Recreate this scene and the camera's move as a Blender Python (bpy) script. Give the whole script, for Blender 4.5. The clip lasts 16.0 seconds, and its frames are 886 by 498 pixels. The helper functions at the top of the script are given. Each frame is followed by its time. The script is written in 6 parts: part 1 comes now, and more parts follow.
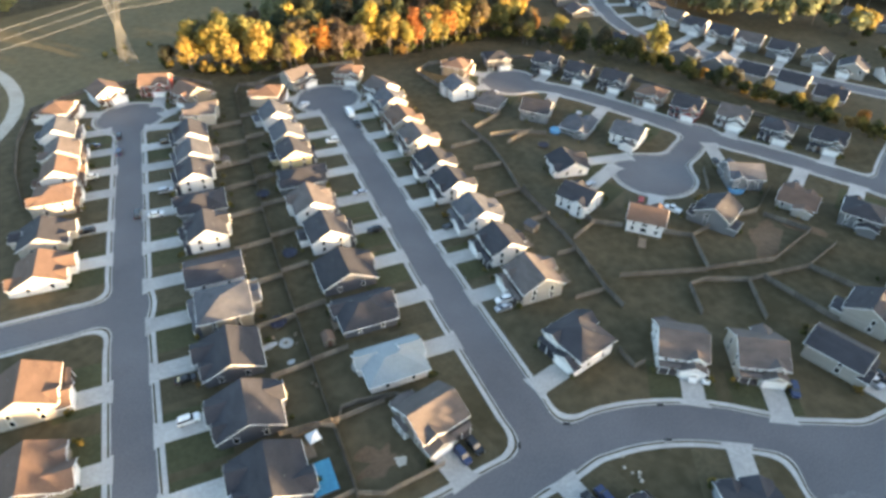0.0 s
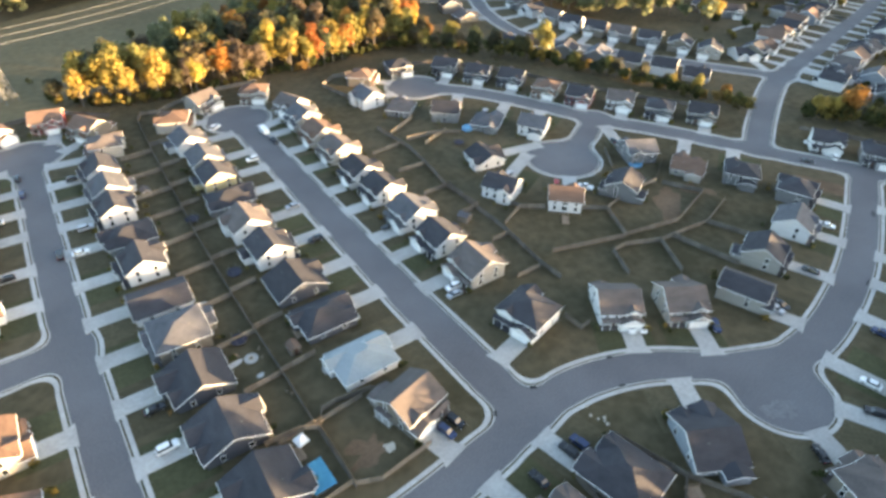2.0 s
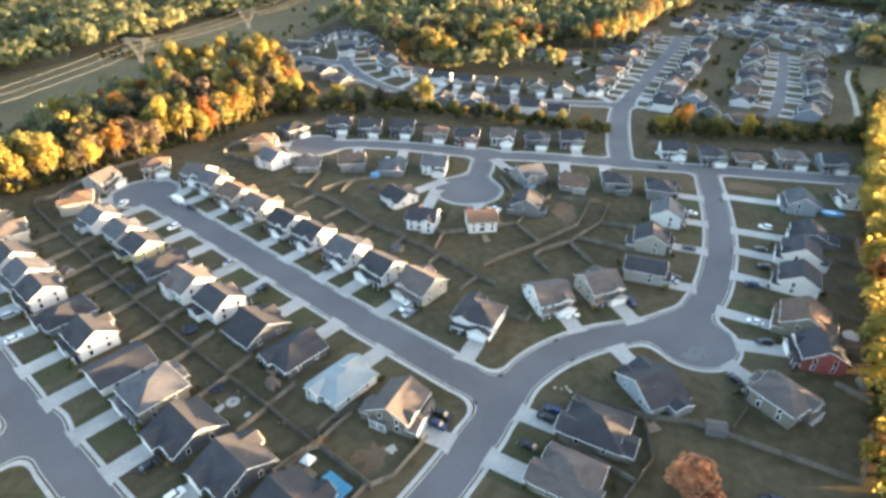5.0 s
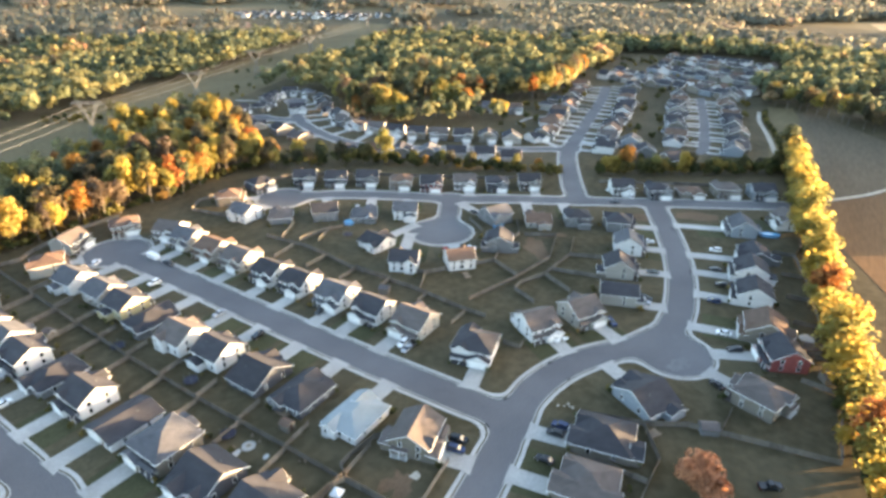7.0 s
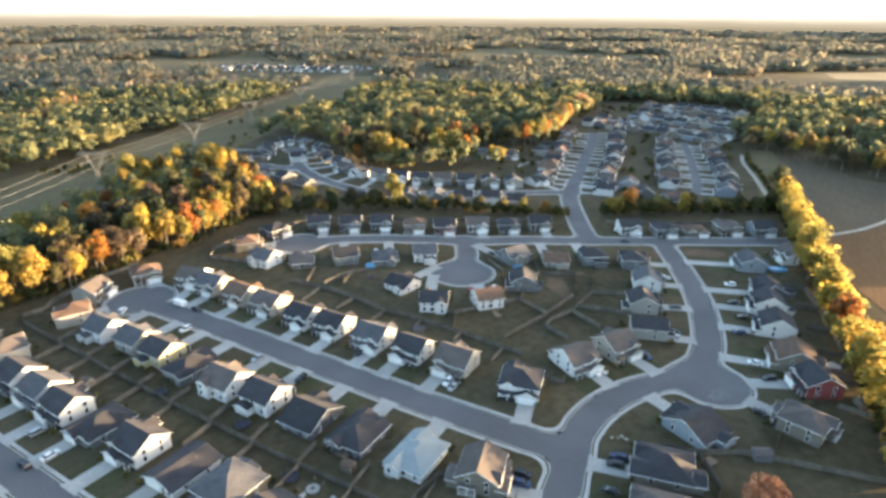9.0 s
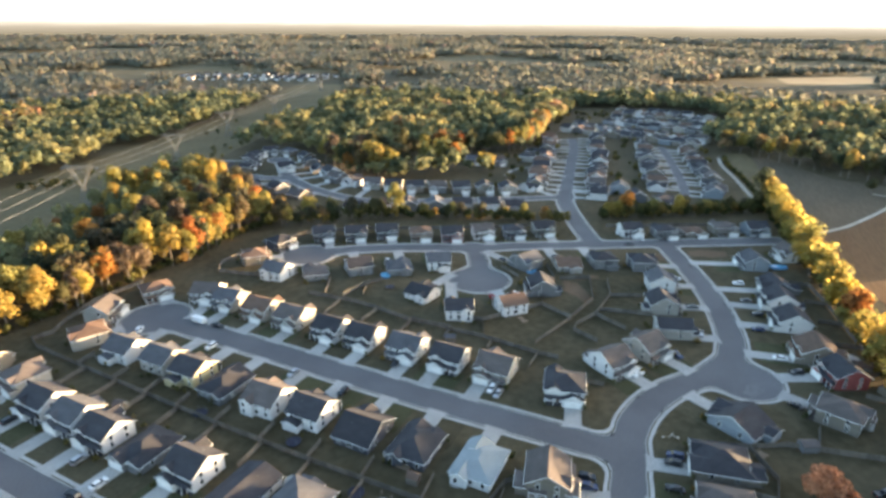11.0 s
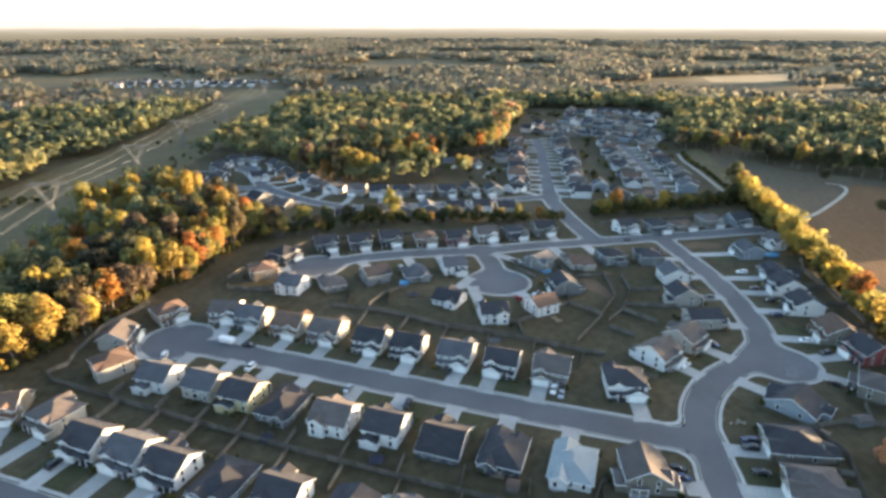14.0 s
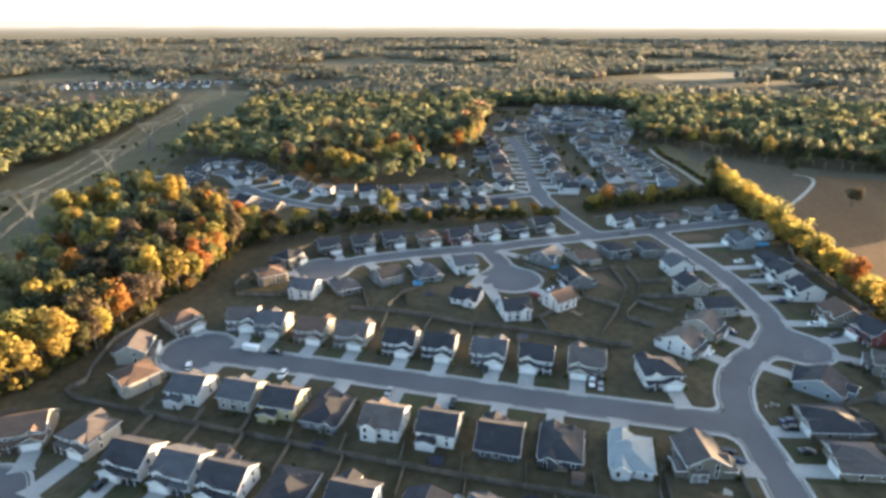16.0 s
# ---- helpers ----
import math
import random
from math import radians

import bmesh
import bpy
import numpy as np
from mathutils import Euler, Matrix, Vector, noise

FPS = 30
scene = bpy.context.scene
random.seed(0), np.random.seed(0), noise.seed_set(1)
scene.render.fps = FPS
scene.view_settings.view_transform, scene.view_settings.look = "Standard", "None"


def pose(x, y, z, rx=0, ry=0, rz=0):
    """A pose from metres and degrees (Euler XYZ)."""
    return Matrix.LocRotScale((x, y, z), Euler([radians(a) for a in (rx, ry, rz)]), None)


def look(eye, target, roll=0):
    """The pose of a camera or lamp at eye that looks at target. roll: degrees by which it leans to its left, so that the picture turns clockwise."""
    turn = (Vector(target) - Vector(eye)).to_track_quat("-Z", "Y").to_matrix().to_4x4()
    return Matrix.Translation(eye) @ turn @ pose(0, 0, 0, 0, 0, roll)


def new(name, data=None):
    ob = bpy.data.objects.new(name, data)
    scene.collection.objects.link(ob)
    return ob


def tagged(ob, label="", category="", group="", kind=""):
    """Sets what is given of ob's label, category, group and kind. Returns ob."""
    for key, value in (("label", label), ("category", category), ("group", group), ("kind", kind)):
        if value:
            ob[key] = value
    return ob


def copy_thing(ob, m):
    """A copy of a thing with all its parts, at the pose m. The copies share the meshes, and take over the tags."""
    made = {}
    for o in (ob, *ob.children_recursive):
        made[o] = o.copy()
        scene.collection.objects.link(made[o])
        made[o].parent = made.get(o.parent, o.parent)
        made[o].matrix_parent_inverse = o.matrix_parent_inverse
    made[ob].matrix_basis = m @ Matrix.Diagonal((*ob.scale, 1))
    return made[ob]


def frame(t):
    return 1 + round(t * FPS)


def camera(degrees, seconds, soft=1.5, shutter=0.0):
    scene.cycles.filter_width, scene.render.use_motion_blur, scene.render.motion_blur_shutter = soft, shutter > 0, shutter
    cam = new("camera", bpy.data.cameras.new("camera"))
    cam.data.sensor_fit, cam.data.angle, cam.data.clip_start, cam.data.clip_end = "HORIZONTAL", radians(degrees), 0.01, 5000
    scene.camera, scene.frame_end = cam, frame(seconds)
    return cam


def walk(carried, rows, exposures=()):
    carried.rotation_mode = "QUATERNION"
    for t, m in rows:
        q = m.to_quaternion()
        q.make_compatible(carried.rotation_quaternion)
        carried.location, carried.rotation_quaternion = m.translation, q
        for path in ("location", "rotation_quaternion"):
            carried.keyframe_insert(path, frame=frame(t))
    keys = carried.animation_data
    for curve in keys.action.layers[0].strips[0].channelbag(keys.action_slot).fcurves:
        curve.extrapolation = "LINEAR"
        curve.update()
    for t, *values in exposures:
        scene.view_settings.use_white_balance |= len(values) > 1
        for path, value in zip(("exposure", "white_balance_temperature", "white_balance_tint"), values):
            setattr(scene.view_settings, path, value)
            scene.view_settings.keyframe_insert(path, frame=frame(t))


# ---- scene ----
cam = camera(73.7, 16.0, soft=3.2)
# seconds, eye x y z, yaw, pitch, roll
ROWS = [
    (0.0, 0.00, 0.00, 108.02, -25.90, -39.01, 1.49),
    (0.5, -3.28, -0.42, 108.46, -29.86, -38.84, 1.52),
    (1.0, -6.80, -0.85, 108.82, -33.61, -38.43, 1.47),
    (1.5, -10.60, -1.25, 109.08, -35.94, -38.08, 1.42),
    (2.0, -14.70, -1.65, 109.22, -37.93, -37.70, 1.33),
    (2.5, -19.06, -2.00, 109.22, -40.59, -37.30, 1.21),
    (3.0, -23.54, -2.31, 109.15, -43.28, -36.89, 1.07),
    (3.5, -28.17, -2.69, 109.11, -45.83, -36.11, 0.94),
    (4.0, -33.12, -3.01, 109.06, -48.16, -34.76, 0.80),
    (4.5, -38.20, -3.02, 109.01, -50.33, -33.10, 0.69),
    (5.0, -43.22, -2.45, 108.96, -52.40, -31.39, 0.60),
    (5.5, -48.02, -1.07, 108.92, -54.40, -29.89, 0.55),
    (6.0, -52.67, 0.61, 108.88, -57.34, -28.45, 0.51),
    (6.5, -57.27, 2.70, 108.83, -58.40, -27.28, 0.49),
    (7.0, -61.58, 5.47, 108.78, -59.35, -26.21, 0.48),
    (7.5, -65.62, 8.86, 108.71, -60.28, -25.09, 0.48),
    (8.0, -69.48, 12.79, 108.62, -61.16, -23.96, 0.46),
    (8.5, -73.20, 17.20, 108.44, -61.72, -22.78, 0.45),
    (9.0, -76.73, 21.82, 108.30, -62.15, -21.66, 0.41),
    (9.5, -80.11, 26.71, 108.25, -62.85, -20.87, 0.39),
    (10.0, -83.05, 32.21, 108.35, -63.87, -20.65, 0.39),
    (10.5, -85.63, 38.16, 108.53, -65.07, -20.77, 0.38),
    (11.0, -87.92, 44.38, 108.69, -66.31, -20.97, 0.37),
    (11.5, -89.99, 50.69, 108.76, -67.45, -21.03, 0.35),
    (12.0, -92.08, 56.96, 108.75, -68.50, -20.93, 0.32),
    (12.5, -93.97, 63.28, 108.75, -69.56, -20.83, 0.28),
    (13.0, -95.85, 69.55, 108.70, -70.93, -20.72, 0.25),
    (13.5, -97.72, 75.78, 108.70, -72.21, -20.71, 0.20),
    (14.0, -99.57, 81.92, 108.71, -73.40, -20.69, 0.13),
    (14.5, -101.28, 88.01, 108.71, -74.57, -20.73, 0.10),
    (15.0, -102.90, 94.29, 108.64, -75.78, -20.73, 0.01),
    (15.5, -104.45, 100.91, 108.53, -77.02, -20.72, 0.02),
    (16.0, -106.03, 107.94, 108.39, -78.32, -20.73, 0.15),
]
walk(cam, [(t, pose(x, y, z, 90 + pitch, 0, yaw) @ pose(0, 0, 0, 0, 0, roll)) for t, x, y, z, yaw, pitch, roll in ROWS],
     [(0.0, 3.67, 8250, 9), (3.0, 3.95, 8450, 9), (6.0, 4.05, 8650, 11), (7.5, 3.94, 8300, 10), (9.0, 3.65, 8150, 8), (11.5, 3.51, 7850, 8), (16.0, 3.37, 7650, 9)])

# ---- world, sun, exposure ----
SUN_DIR = Vector((0.63, -0.776, 0.0)).normalized()
SUN_EL = radians(3.25)
world = bpy.data.worlds.new("sky")
scene.world = world
world.use_nodes = True
wn = world.node_tree.nodes
sky = wn.new("ShaderNodeTexSky")
sky.sky_type, sky.sun_disc = "NISHITA", False
sky.sun_elevation, sky.sun_rotation = SUN_EL, math.atan2(SUN_DIR.x, SUN_DIR.y)
sky.altitude, sky.air_density, sky.dust_density, sky.ozone_density = 100, 0.5, 0.8, 1.1
wn["Background"].inputs["Strength"].default_value = 0.15
world.node_tree.links.new(sky.outputs["Color"], wn["Background"].inputs["Color"])
sun_data = bpy.data.lights.new("sun", "SUN")
sun_data.energy, sun_data.angle, sun_data.color = 3.6, radians(0.5), (1.0, 0.73, 0.47)
sun = new("sun", sun_data)
sun.matrix_world = look(Vector((0, 0, 300)) + SUN_DIR * 10 * math.cos(SUN_EL) + Vector((0, 0, 10 * math.sin(SUN_EL))), (0, 0, 300))

# ---- materials ----
def links_of(m):
    return m.node_tree.nodes, m.node_tree.links


def ramp_of(nodes, stops):
    r = nodes.new("ShaderNodeValToRGB")
    while len(r.color_ramp.elements) < len(stops):
        r.color_ramp.elements.new(0.5)
    for e, (p, c) in zip(r.color_ramp.elements, stops):
        e.position, e.color = p, (*c, 1)
    return r


def material(name, a, b, fine=2.0, coarse=0.15, rough=0.8, bump=0.2, metal=0.0, spread=0.0, stretch=(1, 1, 1), spec=0.3):
    """Colour between a and b by noise at two sizes; spread: how far single objects differ in tone."""
    m = bpy.data.materials.new(name)
    m.use_nodes = True
    n, l = links_of(m)
    p = n["Principled BSDF"]
    co = n.new("ShaderNodeTexCoord")
    info = n.new("ShaderNodeObjectInfo")
    mp = n.new("ShaderNodeMapping")
    mp.inputs["Scale"].default_value = stretch
    shift = n.new("ShaderNodeVectorMath")
    shift.operation = "SCALE"
    shift.inputs[0].default_value = (37, 53, 11)
    l.new(info.outputs["Random"], shift.inputs["Scale"])
    l.new(co.outputs["Object"], mp.inputs["Vector"])
    l.new(shift.outputs[0], mp.inputs["Location"])
    n1, n2 = n.new("ShaderNodeTexNoise"), n.new("ShaderNodeTexNoise")
    n1.inputs["Scale"].default_value, n1.inputs["Detail"].default_value = fine, 6
    n2.inputs["Scale"].default_value, n2.inputs["Detail"].default_value = coarse, 4
    for k in (n1, n2):
        l.new(mp.outputs[0], k.inputs["Vector"])
    add = n.new("ShaderNodeMath")
    add.operation = "ADD"
    l.new(n1.outputs["Fac"], add.inputs[0])
    l.new(n2.outputs["Fac"], add.inputs[1])
    rmp = ramp_of(n, [(0.36, a), (0.64, b)])
    half = n.new("ShaderNodeMath")
    half.operation = "MULTIPLY"
    half.inputs[1].default_value = 0.5
    l.new(add.outputs[0], half.inputs[0])
    l.new(half.outputs[0], rmp.inputs["Fac"])
    last = rmp.outputs["Color"]
    if spread:
        hsv = n.new("ShaderNodeHueSaturation")
        mr = n.new("ShaderNodeMapRange")
        mr.inputs["To Min"].default_value, mr.inputs["To Max"].default_value = 1 - spread, 1 + spread
        l.new(info.outputs["Random"], mr.inputs["Value"])
        l.new(mr.outputs[0], hsv.inputs["Value"])
        l.new(last, hsv.inputs["Color"])
        last = hsv.outputs["Color"]
    l.new(last, p.inputs["Base Color"])
    p.inputs["Roughness"].default_value, p.inputs["Metallic"].default_value = rough, metal
    p.inputs["Specular IOR Level"].default_value = spec
    if bump:
        bp = n.new("ShaderNodeBump")
        bp.inputs["Strength"].default_value, bp.inputs["Distance"].default_value = bump, 0.05
        l.new(n1.outputs["Fac"], bp.inputs["Height"])
        l.new(bp.outputs[0], p.inputs["Normal"])
    return m


def leaf_material(name, stops, tone=False, jitter=0.18, glow=1.15, thin=0.5):
    """Foliage: the hue by tree, the value by leaf clump, some light through the leaf."""
    m = bpy.data.materials.new(name)
    m.use_nodes = True
    n, l = links_of(m)
    p = n["Principled BSDF"]
    rmp = ramp_of(n, stops)
    if tone:
        src = n.new("ShaderNodeAttribute")
        src.attribute_name = "tone"
    else:
        src = n.new("ShaderNodeObjectInfo")
    geo = n.new("ShaderNodeNewGeometry")
    vary = n.new("ShaderNodeMath")
    vary.operation, vary.inputs[1].default_value = "MULTIPLY_ADD", 0.08 if tone else 0.22
    l.new(geo.outputs["Random Per Island"], vary.inputs[0])
    l.new(src.outputs["Fac" if tone else "Random"], vary.inputs[2])
    less = n.new("ShaderNodeMath")
    less.operation, less.inputs[1].default_value = "SUBTRACT", 0.04 if tone else 0.11
    l.new(vary.outputs[0], less.inputs[0])
    l.new(less.outputs[0], rmp.inputs["Fac"])
    mr = n.new("ShaderNodeMapRange")
    mr.inputs["To Min"].default_value, mr.inputs["To Max"].default_value = 1 - 2 * jitter, 1 + 2 * jitter
    l.new(geo.outputs["Random Per Island"], mr.inputs["Value"])
    hsv = n.new("ShaderNodeHueSaturation")
    l.new(mr.outputs[0], hsv.inputs["Value"])
    l.new(rmp.outputs["Color"], hsv.inputs["Color"])
    l.new(hsv.outputs["Color"], p.inputs["Base Color"])
    p.inputs["Roughness"].default_value = 0.7
    p.inputs["Specular IOR Level"].default_value = 0.15
    tr = n.new("ShaderNodeBsdfTranslucent")
    more = n.new("ShaderNodeVectorMath")
    more.operation = "SCALE"
    more.inputs["Scale"].default_value = glow
    l.new(hsv.outputs["Color"], more.inputs[0])
    l.new(more.outputs[0], tr.inputs["Color"])
    mix = n.new("ShaderNodeMixShader")
    mix.inputs[0].default_value = thin
    l.new(p.outputs[0], mix.inputs[1])
    l.new(tr.outputs[0], mix.inputs[2])
    l.new(mix.outputs[0], n["Material Output"].inputs["Surface"])
    return m


M = {}
M["grass"] = material("grass", (0.050, 0.042, 0.023), (0.098, 0.077, 0.047), 0.35, 0.035, 0.95, 0.5, spec=0.1)
M["lawn_green"] = material("lawn_green", (0.043, 0.045, 0.023), (0.071, 0.068, 0.036), 1.2, 0.12, 0.95, 0.5, spread=0.15, spec=0.1)
M["lawn_dull"] = material("lawn_dull", (0.055, 0.048, 0.028), (0.090, 0.073, 0.045), 1.2, 0.12, 0.95, 0.5, spread=0.15, spec=0.1)
M["bare_soil"] = material("bare_soil", (0.085, 0.055, 0.035), (0.15, 0.10, 0.065), 1.0, 0.1, 0.95, 0.5, spec=0.1)
M["asphalt"] = material("asphalt", (0.084, 0.083, 0.088), (0.130, 0.128, 0.134), 2.5, 0.05, 0.85, 0.15, spec=0.25)
M["concrete"] = material("concrete", (0.266, 0.257, 0.242), (0.380, 0.370, 0.351), 1.5, 0.15, 0.85, 0.15, spread=0.10)
M["field"] = material("field", (0.080, 0.062, 0.042), (0.125, 0.098, 0.066), 0.5, 0.02, 0.95, 0.6, stretch=(0.25, 1.6, 1), spec=0.1)
M["stubble"] = material("stubble", (0.105, 0.056, 0.027), (0.165, 0.094, 0.048), 0.5, 0.02, 0.95, 0.6, stretch=(0.25, 1.6, 1), spec=0.1)
M["meadow"] = material("meadow", (0.092, 0.074, 0.040), (0.150, 0.118, 0.066), 0.3, 0.015, 0.95, 0.6, spec=0.1)
M["straw"] = material("straw_field", (0.26, 0.19, 0.11), (0.34, 0.26, 0.16), 0.2, 0.01, 0.95, 0.6, spec=0.1)
M["gravel"] = material("gravel", (0.30, 0.26, 0.21), (0.42, 0.38, 0.32), 1.5, 0.1, 0.9, 0.3)
ROOFS = {
    "charcoal": material("shingle_charcoal", (0.022, 0.0225, 0.027), (0.042, 0.042, 0.049), 3.0, 0.25, 0.9, 0.4, spread=0.15, stretch=(1, 1, 4)),
    "grey": material("shingle_grey", (0.062, 0.053, 0.051), (0.108, 0.091, 0.086), 3.0, 0.25, 0.9, 0.4, spread=0.12, stretch=(1, 1, 4)),
    "brown": material("shingle_brown", (0.080, 0.050, 0.038), (0.132, 0.084, 0.063), 3.0, 0.25, 0.9, 0.4, spread=0.15, stretch=(1, 1, 4)),
    "slate": material("shingle_slate", (0.052, 0.054, 0.062), (0.092, 0.094, 0.104), 3.0, 0.25, 0.9, 0.4, spread=0.12, stretch=(1, 1, 4)),
    "blue": material("roof_pale_blue", (0.185, 0.215, 0.228), (0.238, 0.268, 0.280), 2.0, 0.2, 0.6, 0.2),
}
WALLS = {
    "white": material("siding_white", (0.46, 0.455, 0.445), (0.58, 0.573, 0.562), 2.0, 0.3, 0.6, 0.15, spread=0.05, stretch=(0.3, 0.3, 6)),
    "cream": material("siding_cream", (0.24, 0.224, 0.200), (0.32, 0.299, 0.270), 2.0, 0.3, 0.65, 0.15, spread=0.06, stretch=(0.3, 0.3, 6)),
    "tan": material("siding_tan", (0.12, 0.105, 0.088), (0.175, 0.155, 0.13), 2.0, 0.3, 0.65, 0.15, spread=0.08, stretch=(0.3, 0.3, 6)),
    "grey": material("siding_grey", (0.098, 0.100, 0.105), (0.142, 0.145, 0.150), 2.0, 0.3, 0.65, 0.15, spread=0.08, stretch=(0.3, 0.3, 6)),
    "yellow": material("siding_pale_yellow", (0.36, 0.30, 0.17), (0.46, 0.39, 0.23), 2.0, 0.3, 0.65, 0.15, stretch=(0.3, 0.3, 6)),
    "brick": material("brick_red", (0.17, 0.040, 0.038), (0.26, 0.070, 0.062), 5.0, 0.4, 0.85, 0.4, spread=0.1),
    "navy": material("siding_dark_blue", (0.046, 0.050, 0.060), (0.072, 0.077, 0.090), 2.0, 0.3, 0.65, 0.15, spread=0.08, stretch=(0.3, 0.3, 6)),
    "blue": material("siding_blue_grey", (0.15, 0.175, 0.20), (0.21, 0.235, 0.26), 2.0, 0.3, 0.65, 0.15, spread=0.08, stretch=(0.3, 0.3, 6)),
}
M["trim"] = material("white_trim", (0.68, 0.68, 0.66), (0.78, 0.78, 0.76), 3.0, 0.5, 0.5, 0.05)
M["garage"] = material("garage_door_paint", (0.60, 0.59, 0.57), (0.72, 0.71, 0.69), 3.0, 0.5, 0.5, 0.05, spread=0.08)
M["door"] = material("dark_door_paint", (0.06, 0.035, 0.025), (0.12, 0.06, 0.045), 3.0, 0.5, 0.5, 0.05, spread=0.3)
M["glass"] = material("window_glass", (0.012, 0.014, 0.017), (0.022, 0.025, 0.030), 1.0, 0.3, 0.08, 0.0, spec=0.6)
M["wood"] = material("weathered_fence_wood", (0.096, 0.083, 0.070), (0.156, 0.136, 0.115), 6.0, 0.5, 0.9, 0.4, spread=0.22, stretch=(1, 1, 0.2))
M["new_wood"] = material("new_fence_wood", (0.20, 0.15, 0.105), (0.29, 0.225, 0.165), 6.0, 0.5, 0.9, 0.4, spread=0.15, stretch=(1, 1, 0.2))
M["deck"] = material("deck_wood", (0.14, 0.10, 0.07), (0.24, 0.18, 0.13), 4.0, 0.5, 0.85, 0.3, spread=0.2)
M["bark"] = material("bark", (0.095, 0.080, 0.066), (0.185, 0.160, 0.135), 3.0, 0.4, 0.95, 0.6)
M["steel"] = material("galvanised_steel", (0.12, 0.12, 0.118), (0.19, 0.19, 0.185), 2.0, 0.3, 0.6, 0.1, metal=0.3)
M["wire"] = material("aluminium_wire", (0.28, 0.27, 0.26), (0.38, 0.37, 0.35), 2.0, 0.3, 0.4, 0.0, metal=0.6)
M["rubber"] = material("tyre_rubber", (0.015, 0.015, 0.015), (0.03, 0.03, 0.03), 4.0, 0.5, 0.9, 0.1)
M["rim"] = material("alloy_rim", (0.40, 0.40, 0.41), (0.55, 0.55, 0.56), 4.0, 0.5, 0.35, 0.0, metal=0.9)
M["lamp_glass"] = material("tail_lamp", (0.25, 0.02, 0.02), (0.35, 0.03, 0.03), 4.0, 0.5, 0.3, 0.0)
M["head_glass"] = material("head_lamp", (0.55, 0.56, 0.58), (0.70, 0.71, 0.73), 4.0, 0.5, 0.15, 0.0)
M["pool_water"] = material("pool_water", (0.03, 0.22, 0.38), (0.06, 0.32, 0.50), 1.5, 0.4, 0.1, 0.3, spec=0.5)
M["pool_wall"] = material("pool_wall_blue", (0.06, 0.20, 0.36), (0.10, 0.28, 0.45), 2.0, 0.4, 0.5, 0.05)
PAINTS = {
    "white": material("car_white", (0.66, 0.66, 0.65), (0.74, 0.74, 0.73), 2.0, 0.3, 0.3, 0.0, spec=0.5),
    "black": material("car_black", (0.012, 0.013, 0.015), (0.022, 0.023, 0.026), 2.0, 0.3, 0.25, 0.0, spec=0.5),
    "silver": material("car_silver", (0.34, 0.35, 0.37), (0.44, 0.45, 0.47), 2.0, 0.3, 0.3, 0.0, metal=0.5),
    "navy": material("car_navy", (0.018, 0.03, 0.07), (0.03, 0.045, 0.10), 2.0, 0.3, 0.25, 0.0, spec=0.5),
    "red": material("car_red", (0.25, 0.02, 0.02), (0.33, 0.035, 0.03), 2.0, 0.3, 0.25, 0.0, spec=0.5),
}
GOLD = [(0.0, (0.30, 0.205, 0.062)), (0.25, (0.35, 0.268, 0.070)), (0.5, (0.25, 0.210, 0.066)), (0.75, (0.17, 0.168, 0.062)), (1.0, (0.31, 0.215, 0.064))]
MIXED = [(0.0, (0.046, 0.062, 0.038)), (0.2, (0.075, 0.088, 0.047)), (0.36, (0.135, 0.118, 0.054)), (0.52, (0.052, 0.066, 0.043)), (0.66, (0.112, 0.092, 0.063)), (0.8, (0.066, 0.078, 0.048)), (0.92, (0.150, 0.100, 0.065)), (1.0, (0.160, 0.130, 0.056))]
# Distance haze is painted in: this tone lifted, the next paled and greyed.
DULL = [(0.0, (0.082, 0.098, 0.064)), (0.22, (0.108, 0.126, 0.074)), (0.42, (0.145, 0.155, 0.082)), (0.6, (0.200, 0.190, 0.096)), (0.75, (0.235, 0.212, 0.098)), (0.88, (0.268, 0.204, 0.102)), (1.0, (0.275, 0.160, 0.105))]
FAR_HAZED = [(0.0, (0.135, 0.142, 0.110)), (0.3, (0.178, 0.178, 0.136)), (0.52, (0.218, 0.204, 0.152)), (0.72, (0.250, 0.217, 0.160)), (0.88, (0.272, 0.217, 0.166)), (1.0, (0.274, 0.200, 0.170))]
M["leaf_gold"] = leaf_material("leaf_gold", GOLD, jitter=0.12, glow=1.3, thin=0.42)
# same gold hues, light through the leaf raised for trees lit from behind
M["leaf_backlit"] = leaf_material("leaf_backlit", GOLD, jitter=0.08, glow=1.7, thin=0.68)
M["leaf_mixed"] = leaf_material("leaf_mixed", MIXED)
M["leaf_rust"] = leaf_material("leaf_rust", [(0.0, (0.30, 0.105, 0.042)), (0.5, (0.30, 0.145, 0.045)), (1.0, (0.33, 0.17, 0.048))], glow=1.3)
M["leaf_red"] = leaf_material("leaf_red", [(0.0, (0.44, 0.20, 0.115)), (1.0, (0.48, 0.235, 0.135))])
M["leaf_grey"] = leaf_material("leaf_grey", [(0.0, (0.105, 0.080, 0.060)), (1.0, (0.14, 0.102, 0.072))])
# glow raised on both far leaves to lift their shaded sides
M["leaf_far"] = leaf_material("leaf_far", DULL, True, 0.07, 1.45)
M["leaf_hazed"] = leaf_material("leaf_hazed", FAR_HAZED, True, 0.05, 1.45)
M["leaf_hedge"] = leaf_material("leaf_hedge", [(0.0, (0.045, 0.055, 0.02)), (0.5, (0.080, 0.082, 0.030)), (0.72, (0.13, 0.11, 0.036)), (0.9, (0.21, 0.15, 0.038)), (1.0, (0.19, 0.115, 0.045))], True)

